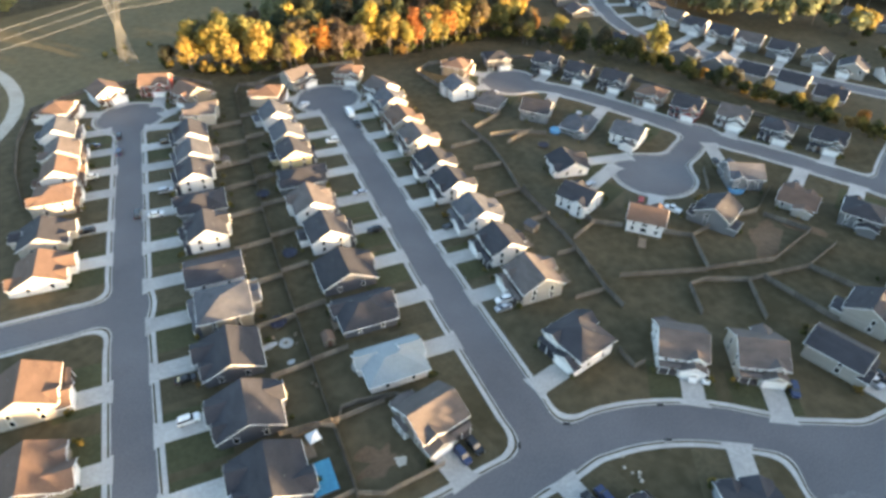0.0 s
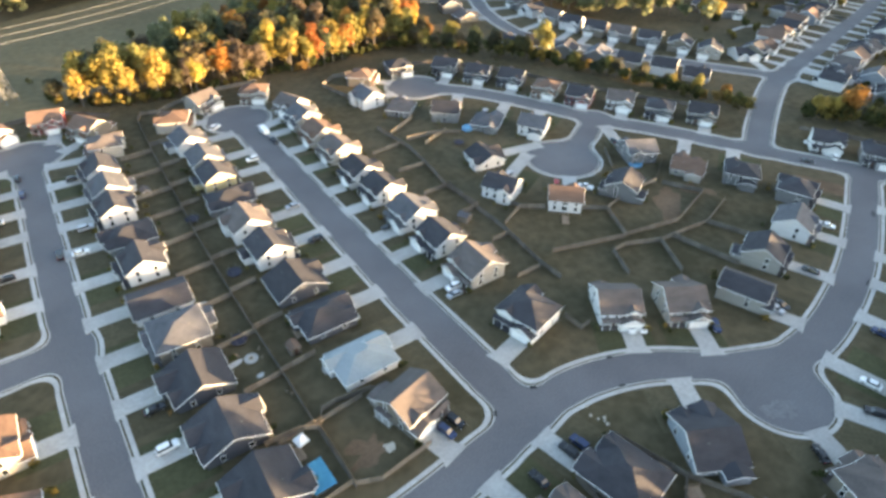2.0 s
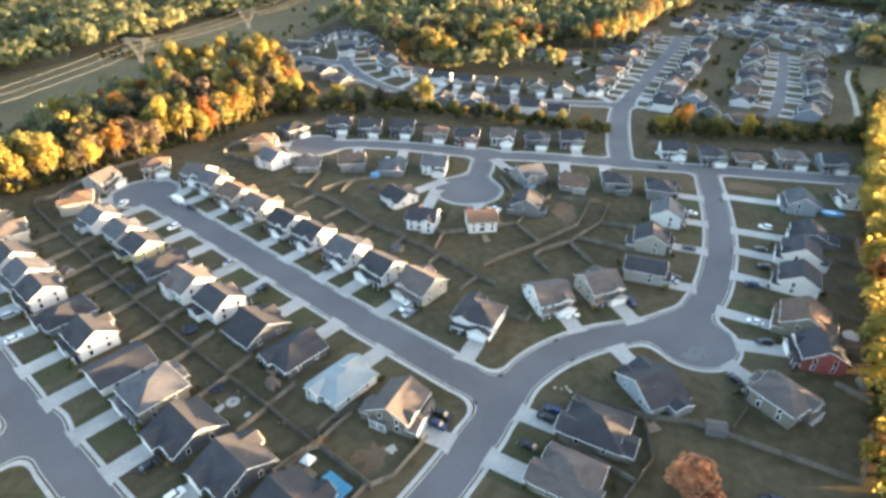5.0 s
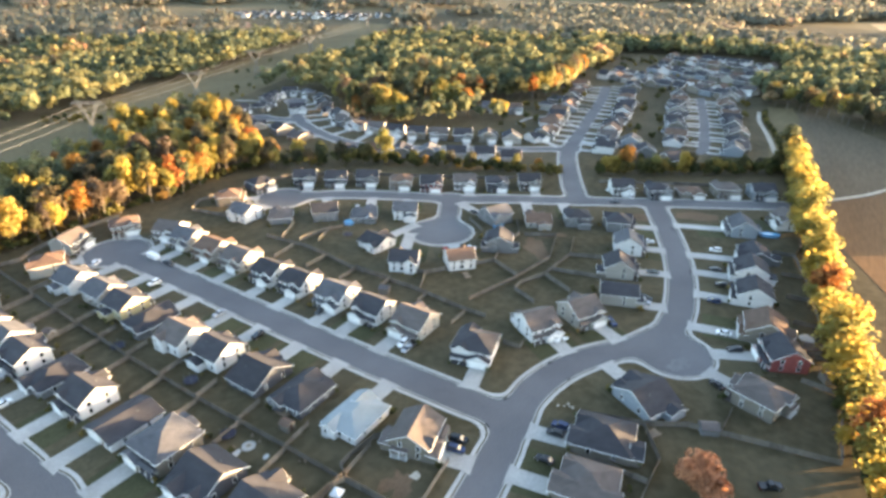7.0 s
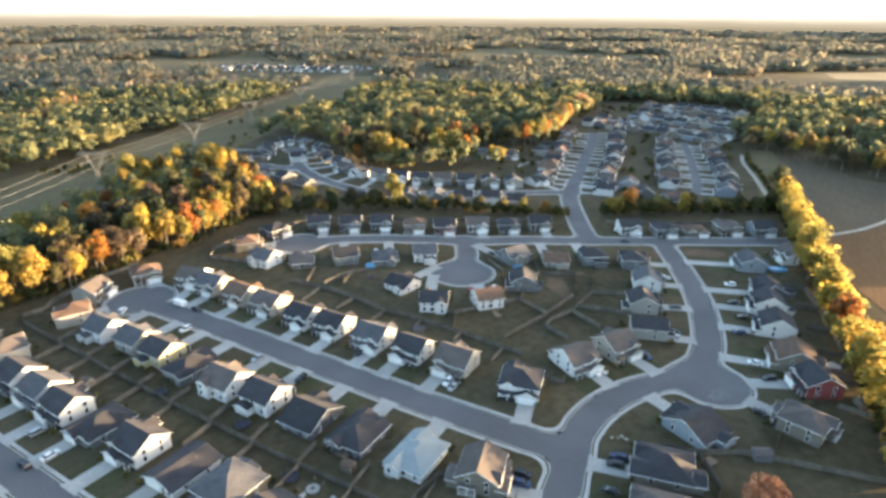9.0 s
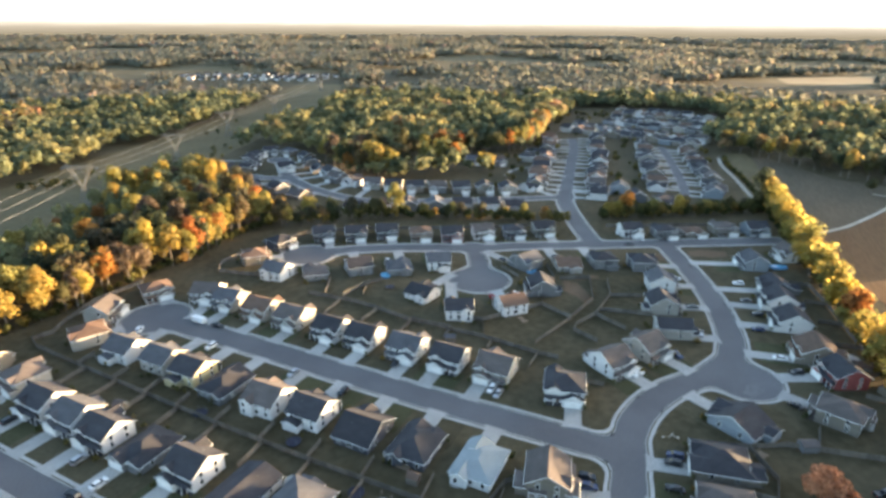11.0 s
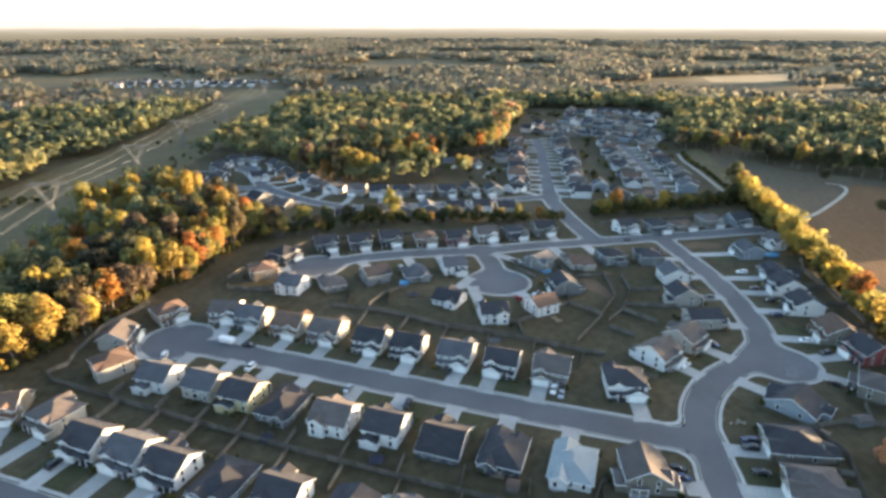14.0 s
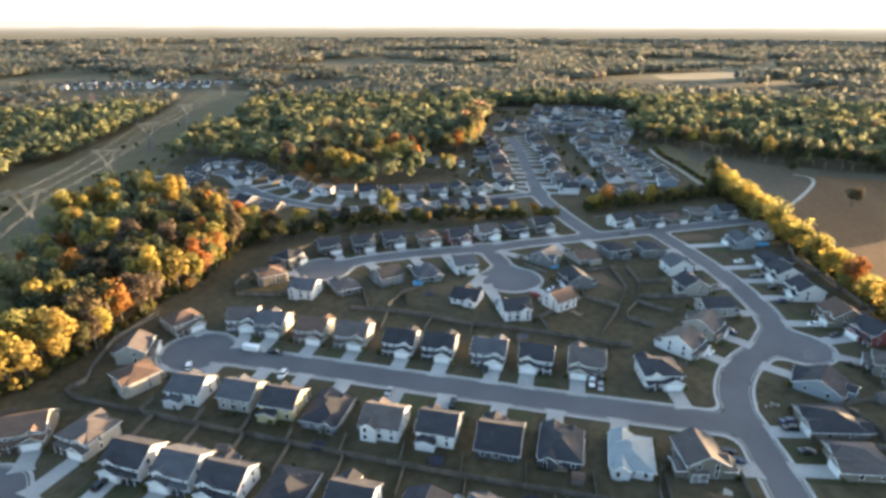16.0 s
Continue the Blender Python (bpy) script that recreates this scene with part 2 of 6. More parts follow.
# ---- mesh helpers ----
def mesh_of(name, verts, faces, mats, idx=None, smooth=False):
    me = bpy.data.meshes.new(name)
    me.from_pydata([tuple(v) for v in verts], [], faces)
    for m in mats if isinstance(mats, (list, tuple)) else [mats]:
        me.materials.append(m)
    if idx is not None:
        me.polygons.foreach_set("material_index", idx)
    if smooth:
        me.polygons.foreach_set("use_smooth", [True] * len(me.polygons))
    me.update()
    return me


def part_of(name, me, parent=None, m=None, label=""):
    ob = new(name, me)
    if parent is not None:
        ob.parent = parent
    if m is not None:
        ob.matrix_basis = m
    if label:
        ob["label"] = label
    return ob


class Shape:
    """Collects vertices and faces of one mesh."""

    def __init__(self):
        self.v, self.f = [], []

    def add(self, verts, faces):
        k = len(self.v)
        self.v += [tuple(p) for p in verts]
        self.f += [tuple(i + k for i in q) for q in faces]

    def box(self, x0, x1, y0, y1, z0, z1):
        self.add([(x0, y0, z0), (x1, y0, z0), (x1, y1, z0), (x0, y1, z0), (x0, y0, z1), (x1, y0, z1), (x1, y1, z1), (x0, y1, z1)],
                 [(3, 2, 1, 0), (4, 5, 6, 7), (0, 1, 5, 4), (1, 2, 6, 5), (2, 3, 7, 6), (3, 0, 4, 7)])

    def beam(self, a, b, r, r2=None, n=6):
        a, b = Vector(a), Vector(b)
        q = (b - a).to_track_quat("Z", "Y")
        r2 = r if r2 is None else r2
        ring = [q @ Vector((math.cos(i * math.tau / n), math.sin(i * math.tau / n), 0)) for i in range(n)]
        self.add([a + c * r for c in ring] + [b + c * r2 for c in ring],
                 [(i, (i + 1) % n, n + (i + 1) % n, n + i) for i in range(n)] + [tuple(range(n))[::-1], tuple(range(n, 2 * n))])

    def tube(self, pts, r, n=4):
        k = len(self.v)
        for i, p in enumerate(pts):
            q = (pts[min(i + 1, len(pts) - 1)] - pts[max(i - 1, 0)]).to_track_quat("Z", "Y")
            self.v += [tuple(p + q @ Vector((math.cos(a * math.tau / n) * r, math.sin(a * math.tau / n) * r, 0))) for a in range(n)]
        for i in range(len(pts) - 1):
            self.f += [(k + i * n + a, k + i * n + (a + 1) % n, k + (i + 1) * n + (a + 1) % n, k + (i + 1) * n + a) for a in range(n)]

    def mesh(self, name, mats, smooth=False):
        return mesh_of(name, self.v, self.f, mats, None, smooth)


# ---- the road net: centre lines, half widths and turning circles ----
def smooth_line(points, step=3.0):
    """A Catmull-Rom line through the points."""
    p = [Vector(a) for a in points]
    p = [p[0] * 2 - p[1]] + p + [p[-1] * 2 - p[-2]]
    out = []
    for i in range(1, len(p) - 2):
        n = max(2, int((p[i + 1] - p[i]).length / step))
        for k in range(n):
            s = k / n
            out.append(0.5 * (2 * p[i] + (p[i + 1] - p[i - 1]) * s + (2 * p[i - 1] - 5 * p[i] + 4 * p[i + 1] - p[i + 2]) * s * s + (3 * p[i] - p[i - 1] - 3 * p[i + 1] + p[i + 2]) * s ** 3))
    return out + [p[-2]]


LINES = [
    (smooth_line([(-27.1, -38), (-26.9, 40), (-26.3, 90), (-24.8, 140), (-21.8, 200), (-20, 236)]), 4.1),
    (smooth_line([(-150, 131), (-80, 131), (-26, 130.5)]), 4.6),
    (smooth_line([(50.9, 52), (51.1, 75), (51.4, 100), (52.8, 140), (54.6, 180), (55.8, 222)]), 4.9),
    (smooth_line([(-26.8, 46), (-10, 46), (20, 46.8), (40, 48.6), (55, 50.6), (66, 50.3), (77, 47.3), (87, 42.3), (96, 35.3), (105, 28.4), (116, 24.4), (131, 23.9), (150, 27.0), (170, 32.2), (195, 41.4), (222, 52.8)]), 4.4),
    (smooth_line([(136, 216), (150, 202), (160, 187), (170, 167), (181, 142), (194, 121), (206, 98), (217, 77), (229, 55), (241, 32), (259, -1)]), 4.5),
    (smooth_line([(146, 129.5), (160, 134), (170, 139), (182, 146)]), 4.2),
    (smooth_line([(212, 89), (236, 101), (272, 116.5), (296, 123.5), (370, 137), (450, 151), (512, 165)]), 4.6),
    (smooth_line([(322, 66), (328, 54), (342, 50.5), (420, 63), (506, 80)]), 3.6),
    (smooth_line([(296, 122), (264, 172), (241, 214), (231, 246), (240, 285), (260, 322), (288, 350), (306, 368)]), 4.0),
    (smooth_line([(258, 320), (252, 336), (244, 352)]), 4.2),
]
CROSS = [[(528, 44), (546, 92), (560, 140), (572, 184)], [(606, 36), (622, 90), (636, 150)], [(690, 38), (704, 95), (716, 158)]]
LINES += [(smooth_line(street, 6), 3.6) for street in CROSS]
CIRCLES = [(-19.5, 243, 12), (56, 230, 12.5), (103.5, 20.5, 11.5), (136, 216, 12.5), (143, 128, 13.4), (246, 350, 10), (306, 368, 9)]


def seg_distance(P, line):
    best = np.full(len(P), 1e9)
    for a, b in zip(line[:-1], line[1:]):
        a2, d = np.array(a[:2]), np.array((b - a)[:2])
        t = np.clip(((P - a2) @ d) / (d @ d), 0, 1)
        best = np.minimum(best, np.hypot(*(P - a2 - t[:, None] * d).T))
    return best


def road_sdf(P, k=7.0):
    """Distance to the asphalt's edge, less than nought on it; corners are rounded."""
    ds = [seg_distance(P, ln) - hw for ln, hw in LINES] + [np.hypot(P[:, 0] - x, P[:, 1] - y) - r for x, y, r in CIRCLES]
    out = ds[0]
    for d in ds[1:]:
        h = np.clip(0.5 + 0.5 * (out - d) / k, 0, 1)
        out = out * (1 - h) + d * h - k * h * (1 - h) * 0.55
    return out


def band_sheets(x0, x1, y0, y1, cell, bands):
    """Sheets between two levels of the road's distance field: (name, low, high, z, thickness, material)."""
    nx, ny = int((x1 - x0) / cell), int((y1 - y0) / cell)
    gx, gy = x0 + np.arange(nx + 1) * cell, y0 + np.arange(ny + 1) * cell
    X, Y = np.meshgrid(gx, gy, indexing="ij")
    D = road_sdf(np.stack([X.ravel(), Y.ravel()], 1)).reshape(X.shape)
    made = []
    for name, low, high, z, thick, mat in bands:
        verts, faces, where = [], [], {}

        def vert(p):
            key = (round(p[0], 3), round(p[1], 3))
            if key not in where:
                where[key] = len(verts)
                verts.append((p[0], p[1], z))
            return where[key]

        near = (D < high + cell * 1.5) & (D > low - cell * 1.5)
        cells = np.argwhere(near[:-1, :-1])
        for i, j in cells:
            c = [(gx[i], gy[j], D[i, j]), (gx[i + 1], gy[j], D[i + 1, j]), (gx[i + 1], gy[j + 1], D[i + 1, j + 1]), (gx[i], gy[j + 1], D[i, j + 1])]
            if all(low <= q[2] <= high for q in c):
                faces.append(tuple(vert(q) for q in c))
                continue
            for tri in ((c[0], c[1], c[2]), (c[0], c[2], c[3])):
                poly = list(tri)
                for level, sign in ((low, 1), (high, -1)):
                    out = []
                    for a, b in zip(poly, poly[1:] + poly[:1]):
                        ia, ib = sign * (a[2] - level) >= 0, sign * (b[2] - level) >= 0
                        if ia:
                            out.append(a)
                        if ia != ib:
                            s = (level - a[2]) / (b[2] - a[2])
                            out.append(tuple(a[q] + (b[q] - a[q]) * s for q in range(3)))
                    poly = out
                    if not poly:
                        break
                ids = [vert(q) for q in poly]
                ids = [q for n_, q in enumerate(ids) if q != ids[n_ - 1]]
                if len(ids) > 2:
                    faces.append(tuple(ids))
        if thick:
            count = {}
            for f in faces:
                for a, b in zip(f, f[1:] + f[:1]):
                    count[(a, b)] = 1
            edges = [e for e in count if (e[1], e[0]) not in count]
            down = {}
            for a, b in edges:
                for q in (a, b):
                    if q not in down:
                        down[q] = len(verts)
                        verts.append((verts[q][0], verts[q][1], z - thick))
                faces.append((b, a, down[a], down[b]))
        made.append(tagged(new(name, mesh_of(name, verts, faces, mat)), kind="structure"))
    return made


sheets = band_sheets(-152, 320, -66, 384, 1.3, [
    ("road", -99, 0.0, 0.03, 0, M["asphalt"]),
    ("kerb", 0.0, 0.28, 0.14, 0.14, M["concrete"]),
    ("pavement", 0.72, 1.72, 0.12, 0.12, M["concrete"]),
])
tagged(sheets[0], "grey asphalt residential streets with turning circles", "road")
tagged(sheets[1], "pale concrete kerb and gutter along the streets", "kerb")
tagged(sheets[2], "pale concrete footpath beside the kerb", "pavement")


def far_road(name, points, hw, z, mat, label):
    ln = smooth_line(points, 8)
    s = Shape()
    for a, b in zip(ln[:-1], ln[1:]):
        d = (b - a).normalized()
        n_ = Vector((-d.y, d.x)) * hw
        s.add([(*(a - n_), z), (*(b - n_), z), (*(b + n_), z), (*(a + n_), z)], [(0, 1, 2, 3)])
    return tagged(new(name, s.mesh(name, mat)), label, "road", kind="structure")


far_road("road", [(318, 127.6), (370, 137), (450, 151), (512, 166)], 4.6, 0.032, M["asphalt"], "grey asphalt street running off between far houses")
far_road("road", [(319.5, 70), (322, 60), (331, 51.5), (346, 51), (420, 63), (506, 80)], 3.8, 0.03, M["asphalt"], "grey asphalt side street between far houses")
for street in CROSS:
    far_road("road", street, 3.6, 0.03, M["asphalt"], "grey asphalt cross street between far houses")
far_road("road", [(-82, 330), (-66, 300), (-60, 270), (-66, 240), (-85, 205)], 2.6, 0.03, M["gravel"], "pale gravel track past the power line")
far_road("road", [(252, -8), (262, -10), (276, -17), (298, -36), (320, -49.5), (350, -66), (374.7, -76.7), (388, -76), (392, -68)], 1.2, 0.07, M["gravel"], "pale farm track across the field")

far_road("road", [(336, 6), (350, 9), (400, 18), (442, 27), (474, 30)], 1.5, 0.06, M["gravel"], "pale path along the edge of the field")

far_road("path", [(280, 412), (290, 392), (298, 378)], 1.6, 0.06, M["concrete"], "long pale concrete drive beside a far garden")
far_road("path", [(350, 136), (359, 148), (368, 160), (366, 172), (354, 179), (334, 178)], 1.3, 0.06, M["concrete"], "pale concrete path curving behind far houses")

# ---- ground, fields, distance ----
g = Shape()
rings = [0, 60, 150, 300, 600, 1200, 2400, 4700]
cx, cy, nseg = 100.0, 120.0, 48
g.v.append((cx, cy, 0))
for r in rings[1:]:
    g.v += [(cx + r * math.cos(k * math.tau / nseg), cy + r * math.sin(k * math.tau / nseg), 0) for k in range(nseg)]
g.f += [(0, 1 + k, 1 + (k + 1) % nseg) for k in range(nseg)]
for q in range(len(rings) - 2):
    o1, o2 = 1 + q * nseg, 1 + (q + 1) * nseg
    g.f += [(o1 + k, o2 + k, o2 + (k + 1) % nseg, o1 + (k + 1) % nseg) for k in range(nseg)]
tagged(new("ground", mesh_of("ground", g.v, g.f, [M["grass"], M["meadow"]], [0 if k < nseg * 5 else 1 for k in range(len(g.f))])), "patchy olive and brown autumn grass reaching to the horizon", "ground", kind="structure")


def patch(name, pts, z, mat, label, cat="field"):
    me = mesh_of(name, [(x, y, z) for x, y in pts], [tuple(range(len(pts)))], mat)
    return tagged(new(name, me), label, cat, kind="structure")


patch("ground_field", [(262, -20), (300, -14), (480, 8), (500, -5), (430, -50), (405, -145), (360, -260), (180, -160), (175, -40)], 0.03, M["field"], "harvested tawny crop field beside the tree line")
patch("ground_stubble", [(252, -12), (276, -20.5), (298, -39.5), (322, -52.5), (352, -69.5), (380, -80), (392, -84), (360, -258), (182, -159), (178, -40)], 0.05, M["stubble"], "orange-brown stubble field beyond the farm track")
patch("ground_meadow", [(336, 12), (500, 26), (505, 8), (470, 2), (300, -10)], 0.045, M["meadow"], "dull olive meadow behind the far houses")
patch("ground_far_field", [(1280, -90), (1310, -190), (1470, -360), (1640, -560), (1740, -500), (1600, -300), (1420, -80)], 0.05, M["straw"], "pale straw field far off between woods")
patch("ground_clearing", [(-442, 219), (73, 464), (174, 485), (249, 513), (338, 535), (472, 581), (601, 636), (854, 754), (880, 640), (700, 560), (500, 490), (262, 408), (120, 342), (30, 300), (-8, 280), (-430, 80)], 0.02, M["meadow"], "rough mown clearing under the power line", "clearing")
# backdrop glow: haze painted as a height ramp, paling from hills into sky
haze = bpy.data.materials.new("painted_haze")
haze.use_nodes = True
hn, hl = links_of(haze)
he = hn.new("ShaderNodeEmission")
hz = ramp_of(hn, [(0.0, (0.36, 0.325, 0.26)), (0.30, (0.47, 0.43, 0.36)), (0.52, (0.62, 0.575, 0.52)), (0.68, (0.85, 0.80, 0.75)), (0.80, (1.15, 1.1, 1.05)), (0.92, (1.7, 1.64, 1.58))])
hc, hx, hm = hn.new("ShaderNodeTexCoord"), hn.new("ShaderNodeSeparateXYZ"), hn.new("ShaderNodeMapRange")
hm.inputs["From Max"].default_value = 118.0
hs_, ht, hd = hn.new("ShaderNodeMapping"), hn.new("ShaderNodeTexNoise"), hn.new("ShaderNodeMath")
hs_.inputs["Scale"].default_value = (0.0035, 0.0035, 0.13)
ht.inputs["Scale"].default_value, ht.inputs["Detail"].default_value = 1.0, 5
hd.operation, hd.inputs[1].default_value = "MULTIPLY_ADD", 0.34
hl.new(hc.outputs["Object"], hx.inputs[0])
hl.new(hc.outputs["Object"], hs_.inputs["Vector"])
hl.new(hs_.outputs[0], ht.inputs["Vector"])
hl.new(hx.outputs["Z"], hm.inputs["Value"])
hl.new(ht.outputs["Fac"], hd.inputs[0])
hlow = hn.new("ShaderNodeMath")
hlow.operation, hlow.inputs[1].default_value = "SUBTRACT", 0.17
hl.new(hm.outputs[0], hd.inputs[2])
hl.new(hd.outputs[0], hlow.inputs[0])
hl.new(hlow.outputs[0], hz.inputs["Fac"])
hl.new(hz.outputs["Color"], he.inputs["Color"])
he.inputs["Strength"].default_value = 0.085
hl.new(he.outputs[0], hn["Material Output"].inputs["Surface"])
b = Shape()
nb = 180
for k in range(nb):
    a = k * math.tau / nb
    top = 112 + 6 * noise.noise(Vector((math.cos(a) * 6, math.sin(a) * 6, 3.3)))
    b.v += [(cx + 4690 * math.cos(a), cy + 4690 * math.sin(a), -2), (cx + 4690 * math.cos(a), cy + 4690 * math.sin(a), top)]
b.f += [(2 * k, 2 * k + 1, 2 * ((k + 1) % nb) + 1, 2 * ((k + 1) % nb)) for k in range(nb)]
tagged(new("backdrop", b.mesh("backdrop", haze)), "low hills along the far horizon in painted, glowing haze", "backdrop", kind="structure")

# ---- houses ----
def gable(s, x0, x1, y0, y1, z, rise, over, axis, thick=0.2):
    """A pitched roof with eaves over a rectangle; the ridge runs along axis."""
    if axis == "x":
        mid, run, a, b_ = (y0 + y1) / 2, (y1 - y0) / 2, x0 - over, x1 + over
    else:
        mid, run, a, b_ = (x0 + x1) / 2, (x1 - x0) / 2, y0 - over, y1 + over
    drop = rise / run * over
    sec = [(-run - over, z - drop), (0, z + rise), (run + over, z - drop), (run + over, z - drop + thick), (0, z + rise + thick * 1.15), (-run - over, z - drop + thick)]
    put = (lambda t, u, w: (t, mid + u, w)) if axis == "x" else (lambda t, u, w: (mid - u, t, w))
    s.add([put(a, u, w) for u, w in sec] + [put(b_, u, w) for u, w in sec],
          [(5, 4, 1, 0), (4, 3, 2, 1), (6, 7, 10, 11), (7, 8, 9, 10)] + [(i, i + 1, i + 7, i + 6) for i in range(5)] + [(5, 0, 6, 11)])
    return [(put(a, sec[i][0], sec[i][1] + 0.06), put(a, sec[1][0], sec[1][1] + 0.06)) for i in (0, 2)] + \
           [(put(b_, sec[i][0], sec[i][1] + 0.06), put(b_, sec[1][0], sec[1][1] + 0.06)) for i in (0, 2)] + \
           [(put(a, sec[i][0], sec[i][1] + 0.04), put(b_, sec[i][0], sec[i][1] + 0.04)) for i in (0, 2)]


def hip(s, x0, x1, y0, y1, z, rise, over, thick=0.2):
    x0, x1, y0, y1 = x0 - over, x1 + over, y0 - over, y1 + over
    w, d = x1 - x0, y1 - y0
    r = min(w, d) / 2
    if w >= d:
        p, q = (x0 + r, (y0 + y1) / 2, z + rise), (x1 - r, (y0 + y1) / 2, z + rise)
        tops = [(4, 5, 9, 8), (5, 6, 9), (6, 7, 8, 9), (7, 4, 8)]
    else:
        p, q = ((x0 + x1) / 2, y0 + r, z + rise), ((x0 + x1) / 2, y1 - r, z + rise)
        tops = [(4, 5, 8), (5, 6, 9, 8), (6, 7, 9), (7, 4, 8, 9)]
    lo, hi = z - 0.1, z - 0.1 + thick
    c = [(x0, y0), (x1, y0), (x1, y1), (x0, y1)]
    s.add([(*k, lo) for k in c] + [(*k, hi) for k in c] + [p, q], [(3, 2, 1, 0), (0, 1, 5, 4), (1, 2, 6, 5), (2, 3, 7, 6), (3, 0, 4, 7)] + tops)
    return [((*c[i], lo + 0.1), (*c[(i + 1) % 4], lo + 0.1)) for i in range(4)]


def prism(s, x0, x1, y0, y1, z0, z1, rise=0, axis=""):
    """Walls of a block, with gable ends where a ridge axis is given."""
    s.box(x0, x1, y0, y1, z0, z1)
    if axis == "x":
        m_ = (y0 + y1) / 2
        s.add([(x0, y0, z1), (x0, y1, z1), (x0, m_, z1 + rise), (x1, y0, z1), (x1, y1, z1), (x1, m_, z1 + rise)], [(1, 0, 2), (3, 4, 5), (0, 3, 5, 2), (4, 1, 2, 5)])
    elif axis == "y":
        m_ = (x0 + x1) / 2
        s.add([(x0, y0, z1), (x1, y0, z1), (m_, y0, z1 + rise), (x0, y1, z1), (x1, y1, z1), (m_, y1, z1 + rise)], [(0, 1, 2), (4, 3, 5), (1, 4, 5, 2), (3, 0, 2, 5)])


def window_meshes(w, h):
    t, dp = 0.09, 0.07
    o = [(-w / 2 - t, -h / 2 - t), (w / 2 + t, -h / 2 - t), (w / 2 + t, h / 2 + t), (-w / 2 - t, h / 2 + t)]
    i = [(-w / 2, -h / 2), (w / 2, -h / 2), (w / 2, h / 2), (-w / 2, h / 2)]
    v = [(x, -dp, z) for x, z in o] + [(x, -dp, z) for x, z in i] + [(x, 0, z) for x, z in o] + [(x, 0.0, z) for x, z in i]
    f = [q for k in range(4) for q in ((k, (k + 1) % 4, 4 + (k + 1) % 4, 4 + k), (4 + k, 4 + (k + 1) % 4, 12 + (k + 1) % 4, 12 + k), (8 + k, 8 + (k + 1) % 4, (k + 1) % 4, k))]
    pane = Shape()
    pane.box(-w / 2, w / 2, -0.03, 0.0, -h / 2, h / 2)
    v2 = v[:8] + [(x, -0.03, z) for x, z in i] + v[8:12]
    f2 = [q for k in range(4) for q in ((k, (k + 1) % 4, 4 + (k + 1) % 4, 4 + k), (4 + k, 4 + (k + 1) % 4, 8 + (k + 1) % 4, 8 + k), (12 + k, 12 + (k + 1) % 4, (k + 1) % 4, k))] + [(8, 9, 10, 11)]
    return mesh_of("window_frame", v, f, M["trim"]), pane.mesh("pane", M["glass"]), mesh_of("window_unit", v2, f2, [M["trim"], M["glass"]], [0] * 12 + [1])


WIN = window_meshes(0.95, 1.5)
WIDE = window_meshes(1.8, 1.5)


def garage_mesh(w=4.9, h=2.2):
    s = Shape()
    for k in range(4):
        s.box(-w / 2, w / 2, -0.06, 0, k * h / 4 + 0.02, (k + 1) * h / 4 - 0.02)
        for q in range(4):
            x0 = -w / 2 + 0.12 + q * (w - 0.12) / 4
            s.box(x0, x0 + (w - 0.12) / 4 - 0.14, -0.08, -0.06, k * h / 4 + 0.1, (k + 1) * h / 4 - 0.1)
    s.box(-w / 2 - 0.12, w / 2 + 0.12, -0.02, 0.0, 0, h + 0.12)
    return s.mesh("garage_door", M["garage"])


GARAGE = garage_mesh()
ds = Shape()
ds.box(-0.45, 0.45, -0.06, 0, 0, 2.05)
ds.box(-0.3, 0.3, -0.08, -0.06, 1.1, 1.85)
ds.box(-0.3, 0.3, -0.08, -0.06, 0.2, 0.95)
DOOR = ds.mesh("front_door", M["door"])
ps = Shape()
ps.beam((0, 0, 0), (0, 0, 2.5), 0.09, n=8)
ps.box(-0.14, 0.14, -0.14, 0.14, 0, 0.15)
ps.box(-0.14, 0.14, -0.14, 0.14, 2.38, 2.5)
POST = ps.mesh("porch_post", M["trim"])
vs = Shape()
vs.beam((0, 0, 0), (0, 0, 0.7), 0.06, n=8)
vs.beam((0, 0, 0.62), (0, 0, 0.72), 0.09, n=8)
VENT = vs.mesh("vent_pipe", M["steel"])
WORD = {"white": "white", "yellow": "pale yellow", "cream": "cream", "tan": "tan", "grey": "grey", "brick": "red brick", "navy": "dark blue", "blue": "blue-grey"}
TILE = {"charcoal": "dark charcoal", "grey": "grey", "brown": "brown", "slate": "slate-grey", "blue": "pale blue"}
SHAPE = {"side": "gabled", "front": "front-gabled", "hip": "hipped"}


def first_road(p, way, limit=26):
    """How far it is from p along way to the asphalt."""
    t = np.arange(0.5, limit, 0.5)
    d = road_sdf(np.array(p)[None] + t[:, None] * np.array(way)[None])
    hits = np.nonzero(d < -0.1)[0]
    return float(t[hits[0]]) if len(hits) else 0.0


def driveway(p, way, width, length):
    side = Vector((-way[1], way[0])) * width / 2
    a, b_ = Vector(p), Vector(p) + Vector(way) * length
    z, k = 0.16, 1.0
    f_ = side.normalized() * 0.9
    pts = [a - side, b_ - Vector(way) * 2.0 - side, b_ - side - f_, b_ + side + f_, b_ - Vector(way) * 2.0 + side, a + side]
    n = len(pts)
    me = mesh_of("driveway", [(*q, z) for q in pts] + [(*q, 0.0) for q in pts], [tuple(range(n))] + [(i, i + n, (i + 1) % n + n, (i + 1) % n) for i in range(n)], M["concrete"])
    return tagged(new("driveway", me), "pale concrete driveway from the kerb to a garage", "driveway", "driveways", "structure")


PLACED = []


